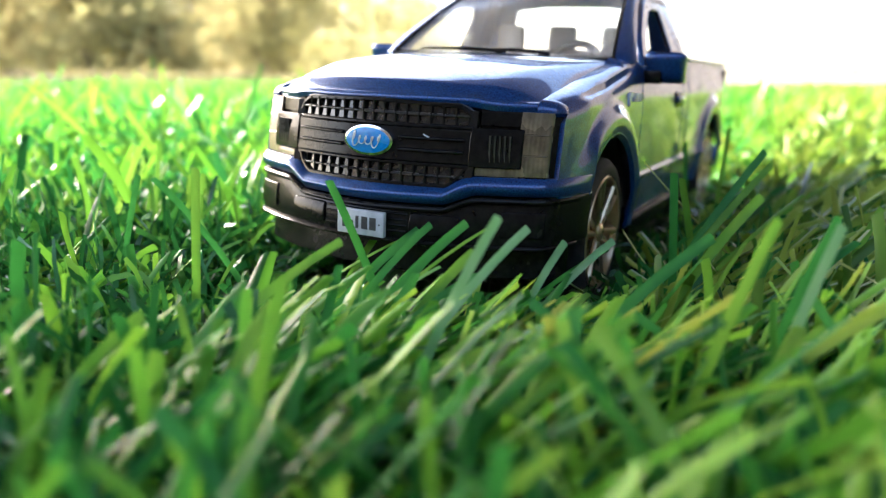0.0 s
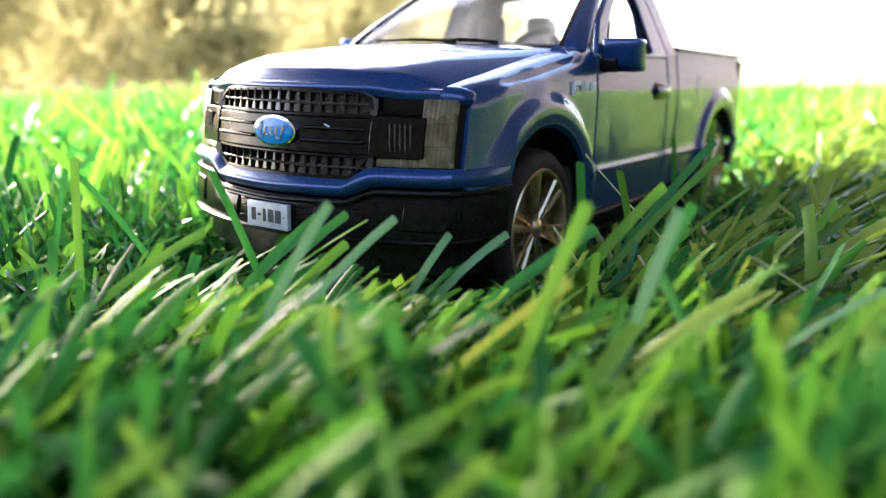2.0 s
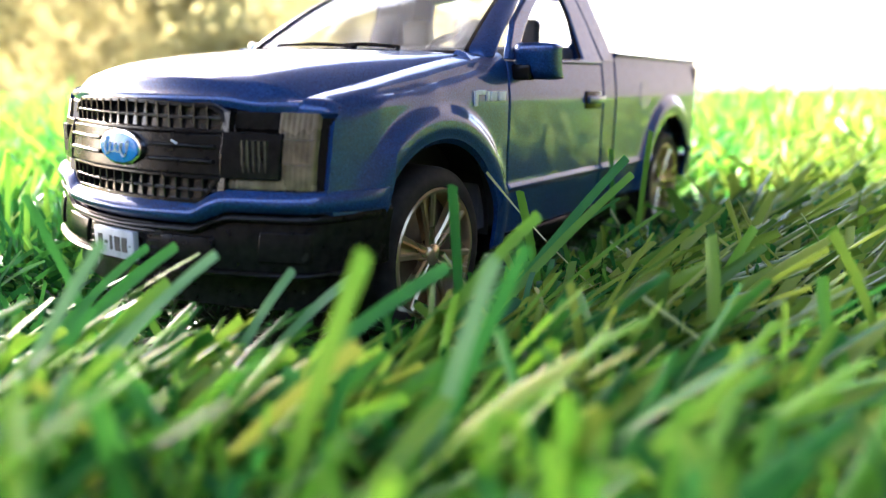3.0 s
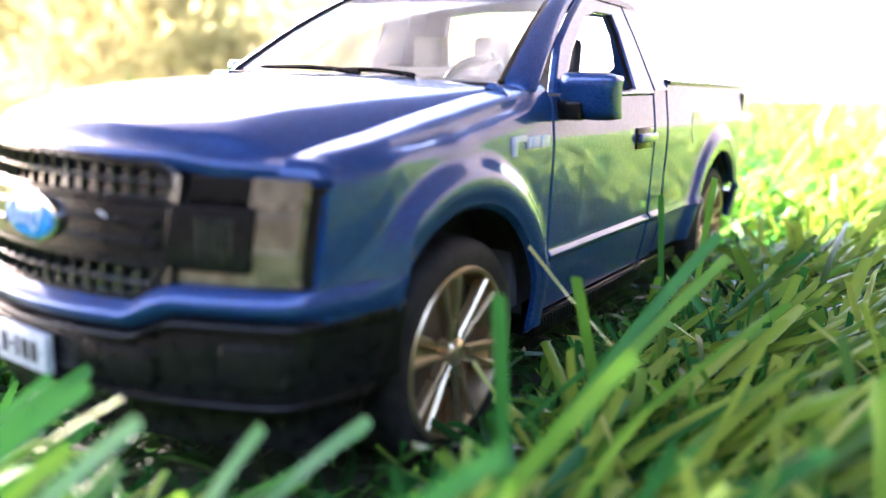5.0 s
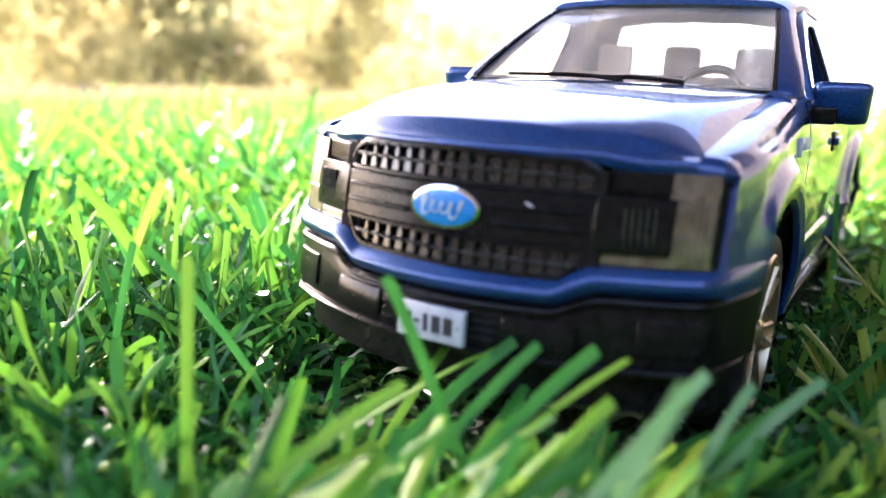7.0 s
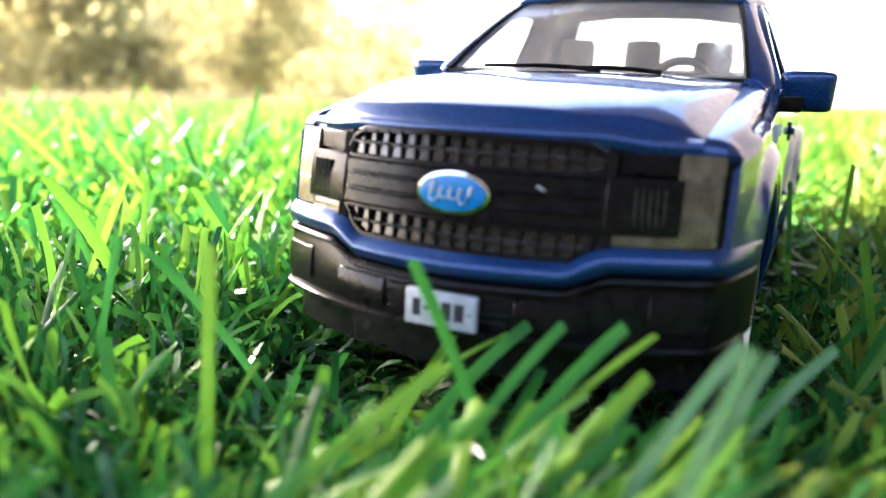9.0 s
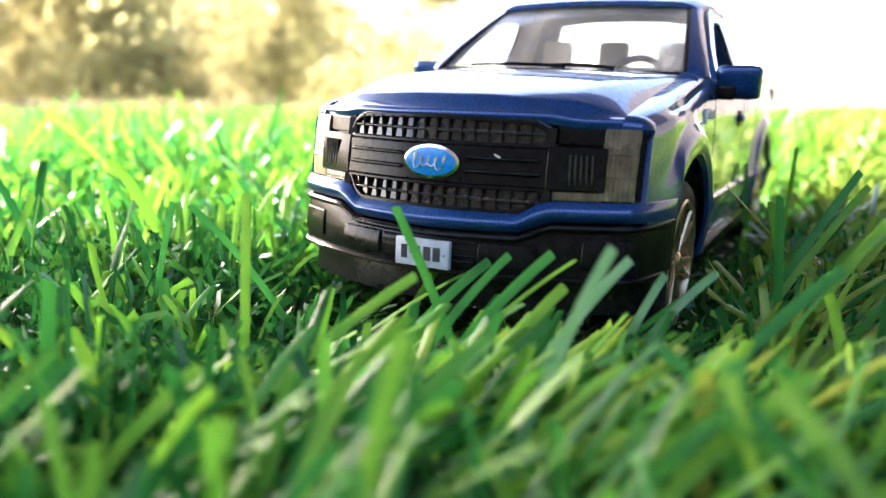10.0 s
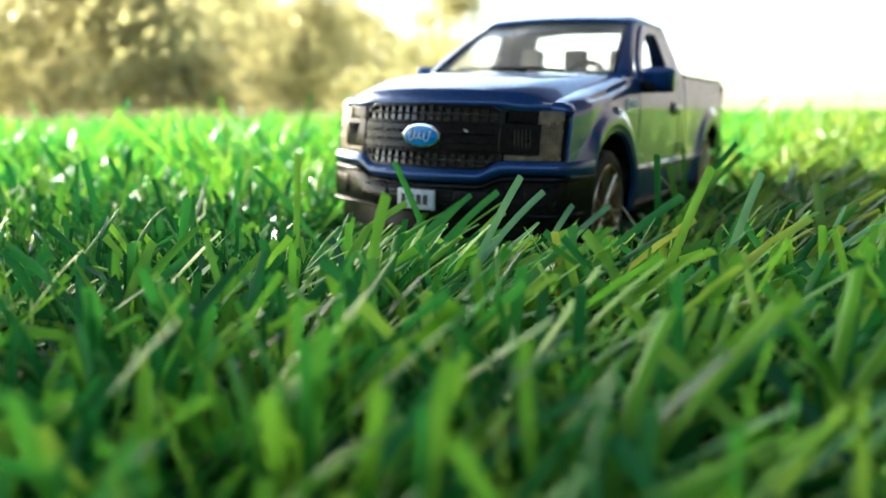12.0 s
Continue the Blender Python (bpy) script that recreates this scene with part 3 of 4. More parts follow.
# ---- trees behind ----
def tree(x, y, height, radius, seed, leaves, low, label):
    rnd = random.Random(seed)
    r = np.random.default_rng(seed)
    root = new("tree")
    root.location = (x, y, -0.004)
    same = lambda p: p
    top = Vector((rnd.uniform(-0.2, 0.2), rnd.uniform(-0.2, 0.2), height * 0.8))
    pts = [Vector((0, 0, 0)).lerp(top, k / 6) + Vector((rnd.uniform(-1, 1), rnd.uniform(-1, 1), 0)) * (0.06 * k) for k in range(7)]
    bm = tube(pts, [0.16 * (1 - 0.14 * k) * height / 4 for k in range(7)], 9, None, same)
    ends = []
    for k in range(9):
        s = pts[rnd.randint(1, 5)]
        a, up = rnd.uniform(0, 2 * math.pi), rnd.uniform(0.1, 0.8)
        e = s + Vector((math.cos(a), math.sin(a), up)) * radius * rnd.uniform(0.5, 0.9)
        m = s.lerp(e, 0.5) + Vector((0, 0, 0.12))
        tube([s, m, e], [0.010, 0.007, 0.004], 6, bm, same)
        ends += [m, e]
    part("trunk", bm, BARK, root)
    clumps = ends + [Vector((rnd.gauss(0, 0.5) * radius, rnd.gauss(0, 0.5) * radius, rnd.uniform(low, 1.0) * height)) for _ in range(34)]
    c = np.array([tuple(p) for p in clumps])
    pick = r.integers(0, len(c), leaves)
    size = r.uniform(0.16, 0.42, len(c))[pick] * radius * 0.55
    p = c[pick] + r.normal(0, 1, (leaves, 3)) * size[:, None]
    p[:, 2] = np.maximum(p[:, 2], 0.03)
    u = r.normal(0, 1, (leaves, 3))
    u /= np.linalg.norm(u, axis=1)[:, None]
    w = np.cross(u, r.normal(0, 1, (leaves, 3)))
    w /= np.linalg.norm(w, axis=1)[:, None]
    ls = r.uniform(0.024, 0.048, leaves)[:, None]
    quad = np.stack([p - u * ls, p + w * ls * 0.45, p + u * ls, p - w * ls * 0.45], 1).reshape(-1, 3)
    me = bpy.data.meshes.new("crown")
    me.from_pydata(quad.tolist(), [], (np.arange(leaves * 4).reshape(-1, 4)).tolist())
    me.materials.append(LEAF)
    crown = new("crown", me)
    crown.parent = root
    return tagged(root, label, "tree", "trees behind the turf")


def bearing(deg, dist):
    return dist * math.sin(radians(deg)), dist * math.cos(radians(deg))


for deg, dist, h, rad, seed, leaves, low in ((-23.8, 7.0, 1.2, 1.1, 3, 17000, 0.05), (-40, 7.5, 1.25, 1.4, 4, 18000, 0.0), (-13, 8.5, 1.35, 1.1, 5, 15000, 0.0), (-1.5, 11.0, 1.75, 0.8, 6, 9000, 0.02), (-54, 8.0, 1.3, 1.5, 8, 18000, 0.0), (-31, 9.5, 1.5, 1.3, 9, 17000, 0.0)):
    tree(*bearing(deg, dist), h, rad, seed, leaves, low, "leafy olive-green tree in backlight, beyond the turf")


def shrub(x, y, width, height, seed, leaves):
    """A low leafy shrub: short stems and a loose heap of leaves."""
    rnd, r = random.Random(seed), np.random.default_rng(seed)
    root = new("shrub")
    root.location = (x, y, -0.004)
    for k in range(9):
        e = Vector((rnd.uniform(-0.5, 0.5) * width, rnd.uniform(-0.3, 0.3) * width, height * rnd.uniform(0.5, 0.95)))
        bm = tube([(e.x * 0.3, e.y * 0.3, 0), e * 0.55, e], [0.02, 0.013, 0.005], 5, None, lambda p: p)
        part("stem", bm, BARK, root)
    c = np.stack([r.uniform(-0.5, 0.5, 40) * width, r.uniform(-0.25, 0.25, 40) * width, r.uniform(0.0, 0.85, 40) ** 1.3 * height], 1)
    p = c[r.integers(0, 40, leaves)] + r.normal(0, 0.13, (leaves, 3)) * (width, width * 0.6, height)
    p[:, 2] = np.abs(p[:, 2]) * (r.random(leaves) ** 0.4) + 0.005
    u = r.normal(0, 1, (leaves, 3))
    u /= np.linalg.norm(u, axis=1)[:, None]
    w = np.cross(u, r.normal(0, 1, (leaves, 3)))
    w /= np.linalg.norm(w, axis=1)[:, None]
    ls = r.uniform(0.007, 0.013, leaves)[:, None]
    quad = np.stack([p - u * ls, p + w * ls * 0.45, p + u * ls, p - w * ls * 0.45], 1).reshape(-1, 3)
    me = bpy.data.meshes.new("foliage")
    me.from_pydata(quad.tolist(), [], np.arange(leaves * 4).reshape(-1, 4).tolist())
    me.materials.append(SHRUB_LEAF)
    new("foliage", me).parent = root
    return tagged(root, "low olive and brown shrub, added to cover the bright strip of pale ground", "shrub", "shrubs behind the turf")


# added to cover the sunlit strip of ground between turf and trees
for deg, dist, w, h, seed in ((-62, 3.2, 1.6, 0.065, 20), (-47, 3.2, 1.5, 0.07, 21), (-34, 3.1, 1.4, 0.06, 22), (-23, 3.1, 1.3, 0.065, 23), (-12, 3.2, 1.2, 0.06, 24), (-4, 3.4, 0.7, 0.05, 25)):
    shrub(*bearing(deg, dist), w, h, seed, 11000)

def far_woods():
    """Belt of woods far behind, one loose mass of leaf clumps with painted haze."""
    r = np.random.default_rng(31)
    n = 16000
    ang = np.radians(-75 + 71 * r.random(n) ** 1.35)
    dist = r.uniform(26, 32, n)
    top = 3.7 + 0.8 * np.sin(ang * 17) + 0.6 * np.sin(ang * 41 + 1)
    p = np.stack([dist * np.sin(ang), dist * np.cos(ang), r.random(n) * top], 1)
    u = r.normal(0, 1, (n, 3))
    u /= np.linalg.norm(u, axis=1)[:, None]
    w = np.cross(u, r.normal(0, 1, (n, 3)))
    w /= np.linalg.norm(w, axis=1)[:, None]
    ls = r.uniform(0.15, 0.35, n)[:, None]
    quad = np.stack([p - u * ls, p + w * ls * 0.6, p + u * ls, p - w * ls * 0.6], 1).reshape(-1, 3)
    me = bpy.data.meshes.new("far_woods")
    me.from_pydata(quad.tolist(), [], np.arange(n * 4).reshape(-1, 4).tolist())
    me.materials.append(HAZED_LEAF)
    return new("far_woods", me)


tagged(far_woods(), "yellow-green belt of woods far behind, haze and sun in its leaf colour", "woods", "", "stuff")

# ---- unseen walls and ceiling, added to shape the light ----
# added out of view: holds back skylight from the south, bounces a little
box_sheet("unseen_wall_south", -7.5, 2.7, -2.2, -2.0, -0.004, 1.3, UNSEEN_TAN, "unseen plain tan wall, added to cut and bounce light from behind", "wall", "structure")
# added out of view: greys the reflections in doors and fender
box_sheet("unseen_wall_east", 2.5, 2.7, -2.0, 3.9, -0.004, 2.55, UNSEEN_GREY, "unseen plain warm grey wall, added for reflections in the truck's side", "wall", "structure")
# added out of view: its north edge sets where sun reaches the turf
box_sheet("ceiling", -7.5, 2.5, -1.2, 2.92, 2.55, 2.7, UNSEEN_TAN, "unseen plain tan ceiling, added to shade the near turf", "ceiling", "structure")

# ---- the toy truck ----
truck = new("toy_pickup_truck")
truck.matrix_world = TRUCK
tagged(truck, "metallic blue die-cast toy pickup truck with black bumper, on the turf", "toy truck")
HUBS = ((29.5, -15.0), (130.5, -15.0))
TYRE_R, ARCH_R, FLARE_R = 12.3, 16.2, 21.2
ROOF_Z = 28.3


def nose(x, z=0.0):
    """How far back the front lies, across the truck."""
    a = abs(x)
    return 0.0125 * a * a + 0.55 * max(0.0, a - 24.0) ** 2 + 0.14 * z


def side(y, z):
    """Half width of the body along and up the truck."""
    x = 26.6
    x -= 1.1 * step(-z, 8.5, 17.0)
    x += 0.7 * max(0.0, 1 - abs(z + 7.8) / 0.75) * step(y, 44, 47)
    x -= 1.1 * step(z, 5.0, 14.5)
    x -= 1.5 * max(0.0, (17.0 - y) / 7.0) ** 2 * (1 if y < 17 else 0)
    for hy, hz in HUBS:
        r = math.hypot(y - hy, z - hz)
        x += 1.35 * (1 - step(r, FLARE_R - 2.6, FLARE_R + 0.2)) - 0.3 * (1 - step(r, ARCH_R, ARCH_R + 1.6))
    return x


def low(y, bottom=-16.5):
    """Lower edge of the side, with the wheel arches."""
    z = bottom
    for hy, hz in HUBS:
        d = ARCH_R ** 2 - (y - hy) ** 2
        if d > 0:
            z = max(z, hz + math.sqrt(d))
    return z


def hood_edge(y):
    return 5.8 + 6.6 * (max(0.0, y - 8.0) / 33) ** 0.8


def steps(y0, y1, n):
    """Stations along the side, closer together at the arch ends."""
    ys = {y0 + (y1 - y0) * i / n for i in range(n + 1)}
    for hy, _ in HUBS:
        for e in (-1, 1):
            for k in (0, 0.05, 0.15, 0.3, 0.5, 0.8, 1.2, 1.7, 2.3):
                v = hy + e * (ARCH_R - k)
                if y0 < v < y1:
                    ys.add(v)
    return sorted(ys)


def side_panel(name, y0, y1, top, sg, label="", n=40, nz=22, bottom=-16.5, thick=1.0):
    ys = steps(y0, y1, n)

    def fn(u, v):
        y = ys[round(u * (len(ys) - 1))]
        zl = low(y, bottom)
        z = zl + (top(y) - zl) * v
        return (sg * side(y, z), y, z)
    return soften(part(name, slab(fn, len(ys) - 1, nz, (-sg * thick, 0, 0)), PAINT, truck, label, 28), 0.22)


def forward(y, x, z, back):
    """Draws the front of the fender on to the curved nose."""
    if y >= 18:
        return y
    return 18 - (18 - y) * (18 - nose(x, max(z, -6)) - back) / (18 - 10.8)


def fender(sg):
    ys = steps(10.8, 48.8, 36)

    def fn(u, v):
        y = ys[round(u * (len(ys) - 1))]
        zl, ze = low(y, -7.0 if y < 16 else -16.5), hood_edge(y)
        zs = ze - 2.2 - 2.4 * step(y, 12, 30)
        if v < 0.62:
            z = zl + (zs - zl) * v / 0.62
            return (sg * side(y, z), forward(y, side(y, z), z, -0.25), z)
        k = (v - 0.62) / 0.38
        xs = side(y, zs)
        a = k * math.pi / 2
        x = 22.1 + (xs - 22.1) * math.cos(a) ** 0.8
        z = zs + (ze - zs) * math.sin(a) ** 0.9
        dent = math.exp(-((k - 0.42) / 0.10) ** 2) * step(y, 13, 20) * (1 - step(y, 40, 46))
        return (sg * (x - 0.55 * dent), forward(y, x, z, 0.1 + 2.3 * min(1.0, k * 2.5)), z - 0.25 * dent)
    part("fender", slab(fn, len(ys) - 1, 30, (-sg * 0.7, 0, -0.7)), PAINT, truck, "", 30)


for sg in (1, -1):
    fender(sg)
    side_panel("cab_corner", 88.0, 94.2, lambda y: 13.0, sg, "", 5, 30, -15.5)
    side_panel("bed_side", 95.0, 151.5, lambda y: 14.4, sg, "", 46, 34, -15.0)


# hood
CREASE = ((0, 5.6), (2, 6.3), (4, 7.1), (7, 8.6), (10, 9.5), (15, 10.45), (20, 11.05), (25, 11.5), (30, 11.85), (35, 12.2), (42, 12.65))


CENTRE = ((0, 6.2), (1.6, 7.5), (3.2, 8.45), (5, 9.0), (10, 10.1), (15, 11.1), (20, 11.85), (25, 12.4), (30, 12.75), (36, 13.1), (42, 13.4))


def plateau(y):
    """Half width of the hood between its two creases."""
    return 13.2 + 8.3 * min(1.0, max(0.0, (y - 3) / 38)) ** 0.75


def hood_top(x, y):
    a, p = abs(x), plateau(y)
    z = 0.5 * straight(y, CREASE) + 0.25 * (straight(y - 1.5, CREASE) + straight(y + 1.5, CREASE))
    if a <= p:
        centre = 0.5 * straight(y, CENTRE) + 0.25 * (straight(y - 1.2, CENTRE) + straight(y + 1.2, CENTRE))
        return z + max(0.0, centre - z) * (1 - (a / p) ** 2.6)
    k = (a - p) / (22.0 - p)
    return z + (hood_edge(y) - 0.1 - z) * (0.45 * k + 0.55 * k * k)


def hood_fn(u, v):
    s = u * 2 - 1
    a = abs(s)
    y1 = 41.0
    p = plateau(4.0 + (y1 - 4.0) * v)
    x = p * a / 0.6 if a <= 0.6 else p + (22.0 - p) * (a - 0.6) / 0.4
    x = math.copysign(x, s)
    y0 = nose(x, 6) + 0.5
    zb = 6.0 - 0.5 * step(abs(x), 13, 18)
    if v < 0.10:
        k = v / 0.10 * math.pi / 2
        return (x, y0 + 0.6 - 0.6 * math.cos(k), zb + 0.7 * math.sin(k))
    k = (v - 0.10) / 0.90
    y = y0 + 0.6 + (y1 + 1.2 * (x / 22) ** 2 - y0 - 0.6) * k ** 1.25
    q = step(y, y0 + 0.2, y0 + 2.4)
    return (x, y, (zb + 0.7 + 0.12 * (y - y0 - 0.6)) * (1 - q) + hood_top(x, y) * q)


part("hood", slab(hood_fn, 60, 100, (0, 0.3, -0.7)), PAINT, truck, "glossy metallic blue hood with a raised centre", 11)


for sg in (1, -1):
    def brow(u, v):
        k, ze = 1 - u, hood_edge(10.8)
        zs = ze - 2.2
        xs = side(10.8, zs)
        x = 22.1 + (xs - 22.1) * math.cos(k * math.pi / 2) ** 0.8
        zt = zs + (ze - zs) * math.sin(k * math.pi / 2) ** 0.9
        yb, yt = nose(x, 5) + 0.4, forward(10.8, x, zt, 0.1 + 2.3 * min(1.0, k * 2.5)) + 0.2
        q = v * math.pi / 2
        return (sg * x, yb + (yt - yb) * (1 - math.cos(q)), 4.9 + (zt - 4.9) * math.sin(q))
    part("headlight_brow", slab(brow, 14, 10, (-sg * 0.2, 0.4, -0.5)), PAINT, truck)


# front face
def strip(name, x0, x1, zb, zt, off, thick, material, label="", nx=30, nz=6, parent=truck, bulge=0.0, flute=0.0, lean=None, angle=32):
    def fn(u, v):
        x = x0 + (x1 - x0) * u
        b, t = zb(x), zt(x)
        z = b + (t - b) * v
        y = nose(x, z) + off - bulge * math.sin(math.pi * v)
        if flute:
            y += flute * (0.5 + 0.5 * math.cos(x * math.pi * 2 / 0.55))
        return (x, y, z)
    ob = part(name, slab(fn, nx, nz, (0, thick, 0)), material, parent, label, angle)
    return ob if flute else soften(ob, 0.16)


def flat(v):
    return lambda x: v


def grille_top(x):
    return straight(abs(x), [(0, 6.0), (12.5, 5.6), (14.2, 4.6), (14.8, 3.0), (16, 2.5)])


def grille_bottom(x):
    return straight(abs(x), [(0, -6.0), (11.5, -5.9), (13.0, -4.9), (14.0, -3.2), (16, -2.5)])


def bumper_top(x):
    return straight(abs(x), [(0, -8.3), (11.8, -8.1), (15.5, -6.5), (30, -6.4)])


def chin_top(x):
    return straight(abs(x), [(0, -5.9), (11.8, -5.8), (13.6, -4.5), (15.2, -4.0), (30, -3.9)])


strip("grille_backing", -15.2, 15.2, lambda x: grille_bottom(x) - 0.3, lambda x: grille_top(x) + 0.3, 0.66, 1.0, GRILLE_BACK)
grille = strip("grille_bar", -14.9, 14.9, flat(-2.5), flat(2.2), -0.1, 1.5, BLACK, "black grille centre bar with two grooves", 40, 6)
for z0, z1 in ((0.55, 1.05), (-1.15, -0.6)):
    for xa, xb in ((-13.8, -4.6), (4.6, 13.8)):
        strip("rib", xa, xb, flat(z0), flat(z1), -0.45, 0.6, BLACK, "", 12, 3, grille, 0.1)
for zb, zt in ((lambda x: grille_top(x) - 0.55, grille_top), (grille_bottom, lambda x: grille_bottom(x) + 0.55), (flat(2.2), flat(2.75)), (flat(-3.05), flat(-2.5))):
    strip("grille_surround", -14.6, 14.6, zb, zt, 0.1, 1.4, BLACK, "", 44, 3)
strip("grille_slat", -14.4, 14.4, flat(3.82), flat(4.2), 0.2, 1.0, GRILLE, "", 30, 2)
strip("grille_slat", -13.6, 13.6, flat(-4.45), flat(-4.1), 0.2, 1.0, GRILLE, "", 30, 2)
for k in range(17):
    x = -13.9 + 27.8 * k / 16
    for z0, z1 in ((2.6, grille_top(x) - 0.2), (grille_bottom(x) + 0.2, -2.9)):
        part("grille_post", block(x - 0.12, x + 0.12, nose(x, z0) + 0.4, nose(x, z0) + 1.7, z0, z1, 0), BLACK, truck)
for sg in (1, -1):
    bm = slab(lambda u, v: (sg * (14.0 + 1.1 * u), nose(14.5, -5 + 10 * v) + 0.1, -4.6 + (9.4 * v)), 2, 8, (0, 1.6, 0))
    part("grille_surround", bm, BLACK, truck)


def oval(w, h, y0, dome, n=36, rings=5):
    bm = bmesh.new()
    rows = []
    for r in range(rings + 1):
        k = 1 - r / rings
        y = y0 - dome * (1 - k * k)
        rows.append([bm.verts.new(place((w / 2 * k * math.cos(a), y, h / 2 * k * math.sin(a)))) for a in [2 * math.pi * i / n for i in range(n)]] if k > 0 else [bm.verts.new(place((0, y, 0)))])
    back = [bm.verts.new(place((w / 2 * math.cos(a), y0 + 0.9, h / 2 * math.sin(a)))) for a in [2 * math.pi * i / n for i in range(n)]]
    for r0, r1 in zip([back] + rows, rows):
        for i in range(n):
            k = (i + 1) % n
            bm.faces.new((r0[i], r0[k], r1[k], r1[i]) if len(r1) > 1 else (r0[i], r0[k], r1[0]))
    bm.faces.new(back)
    return bm


part("scratch", tube([(8.2, nose(8.2) - 0.25, 1.35), (9.0, nose(9.0) - 0.25, 0.95)], [0.00009, 0.00012], 5), WHITE, truck, "small pale scratch")
badge = part("badge", oval(7.9, 4.3, -0.5, 0.35), CHROME, truck, "oval badge with a chrome rim")
part("badge_field", oval(7.1, 3.6, -0.75, 0.3), BADGE_BLUE, badge, "glossy blue oval field")
wave = []
for k in range(61):
    u = k / 60
    tall = 0.55 + 0.75 * math.exp(-((u - 0.08) / 0.10) ** 2) + 0.6 * math.exp(-((u - 0.88) / 0.09) ** 2)
    a = u * 2 * math.pi * 4.5
    x = -2.5 + 4.7 * u + 0.34 * math.cos(a) + 0.25 * tall * math.sin(a)
    wave.append((x, -1.09 + 0.025 * x * x, tall * math.sin(a)))
part("emblem", tube(wave, [0.00017] * 61, 6, None, place, 0.5), WHITE, badge, "white looping squiggle")

strip("chin", -27.7, 27.7, bumper_top, chin_top, 0.0, 1.6, PAINT, "blue painted strip above the bumper", 76, 12, truck, 1.0)
bumper = strip("bumper", -27.6, 27.6, flat(-13.4), lambda x: bumper_top(x) - 0.15, 0.5, 2.0, BLACK, "black plastic front bumper", 80, 8, truck, 0.35)
strip("bumper_lip", -27.4, 27.4, lambda x: bumper_top(x) - 1.15, lambda x: bumper_top(x) - 0.3, -0.15, 1.0, BLACK, "", 76, 5, bumper, 0.3)
strip("bumper_lip", -27.2, 27.2, flat(-14.0), flat(-13.3), 0.1, 1.2, BLACK, "", 76, 5, bumper, 0.3)
strip("air_dam", -26.0, 26.0, flat(-18.6), flat(-13.3), 3.6, 1.6, BLACK, "", 76, 5, bumper)
for sg in (1, -1):
    strip("bumper_slot", min(sg * 7.2, sg * 14.2), max(sg * 7.2, sg * 14.2), flat(-12.6), flat(-9.6), -0.05, 0.8, BLACK, "", 10, 6, bumper, 0.2)
    strip("fog_lamp_housing", min(sg * 19.3, sg * 24.6), max(sg * 19.3, sg * 24.6), flat(-12.2), flat(-8.6), 0.0, 0.6, BLACK, "", 12, 6, bumper, 0.15)
    for z in (-9.7, -10.4, -11.1):
        strip("fog_lamp", min(sg * 20.6, sg * 23.4), max(sg * 20.6, sg * 23.4), flat(z - 0.22), flat(z + 0.22), -0.12, 0.5, BLACK, "", 8, 2, bumper)
for z in (-9.9, -10.7, -11.5, -12.3):
    strip("bumper_louvre", -6.8, 6.8, flat(z - 0.18), flat(z + 0.18), 0.0, 0.7, BLACK, "", 10, 2, bumper)
plate = part("plate", block(-3.9, 3.9, -2.3, -1.5, -13.4, -9.8, 0.12), PLATE, truck, "silver plate with dark bars")
for x0, x1, z0, z1 in ((-3.0, -2.15, -12.5, -10.7), (-1.75, -1.15, -11.75, -11.4), (-0.75, -0.25, -12.5, -10.7), (0.25, 1.25, -12.5, -10.7), (1.6, 2.65, -12.5, -10.7), (3.1, 3.3, -11.7, -11.5)):
    part("print_bar", block(x0, x1, -2.36, -2.2, z0, z1, 0.0), PRINT, plate)

# headlights
for sg in (1, -1):
    def span(a, b):
        return min(sg * a, sg * b), max(sg * a, sg * b)
    lamp = strip("headlight", *span(14.9, 25.2), flat(-4.3), flat(5.6), 1.2, 0.8, BLACK, "smoked headlight with a fluted reflector", 20, 5)
    strip("lens", *span(20.4, 24.2), flat(-3.8), flat(4.9), 0.35, 0.6, LAMP, "fluted smoky lens", 72, 8, lamp, 0.25, 0.06, None, 60)
    strip("lower_lens", *span(15.2, 20.5), lambda x: -3.9, flat(-2.8), 0.45, 0.6, LAMP, "", 64, 3, lamp, 0.1, 0.06, None, 60)
    for z in (-0.9, 1.9):
        strip("lens_divider", *span(20.5, 24.1), flat(z - 0.14), flat(z + 0.14), 0.05, 0.5, LAMP, "", 14, 2, lamp)
    strip("indicator", *span(15.2, 20.4), flat(2.8), flat(4.9), 0.6, 0.6, BLACK, "", 12, 4, lamp)
    strip("lamp_housing", *span(14.4, 21.0), flat(-2.75), flat(2.6), -0.15, 1.2, BLACK, "", 16, 6, lamp, 0.2)
    for k in range(5):
        xx = sg * (17.1 + 0.62 * k)
        part("lamp_rib", block(xx - 0.14, xx + 0.14, nose(xx) - 0.5, nose(xx) + 0.1, -1.9, 1.7, 0), GRILLE, lamp)

# windscreen surface, and the outer edge of the pillars beside it
def screen_fn(u, v):
    x = (u * 2 - 1) * (22.0 - 4.6 * v)
    k = (x / 22) ** 2
    return (x, 41.6 + 23.6 * v + 1.6 * k, 13.5 + 12.9 * v - 0.5 * k + 0.8 * math.sin(math.pi * v))


PILLAR_X = ((-0.1, 25.4), (0.1, 24.8), (0.25, 24.0), (0.5, 22.2), (0.75, 20.6), (1.02, 19.4))
PILLAR_Y = ((-0.1, 45.6), (0.1, 48.2), (0.25, 50.9), (0.5, 57.4), (0.75, 63.0), (1.02, 69.5))
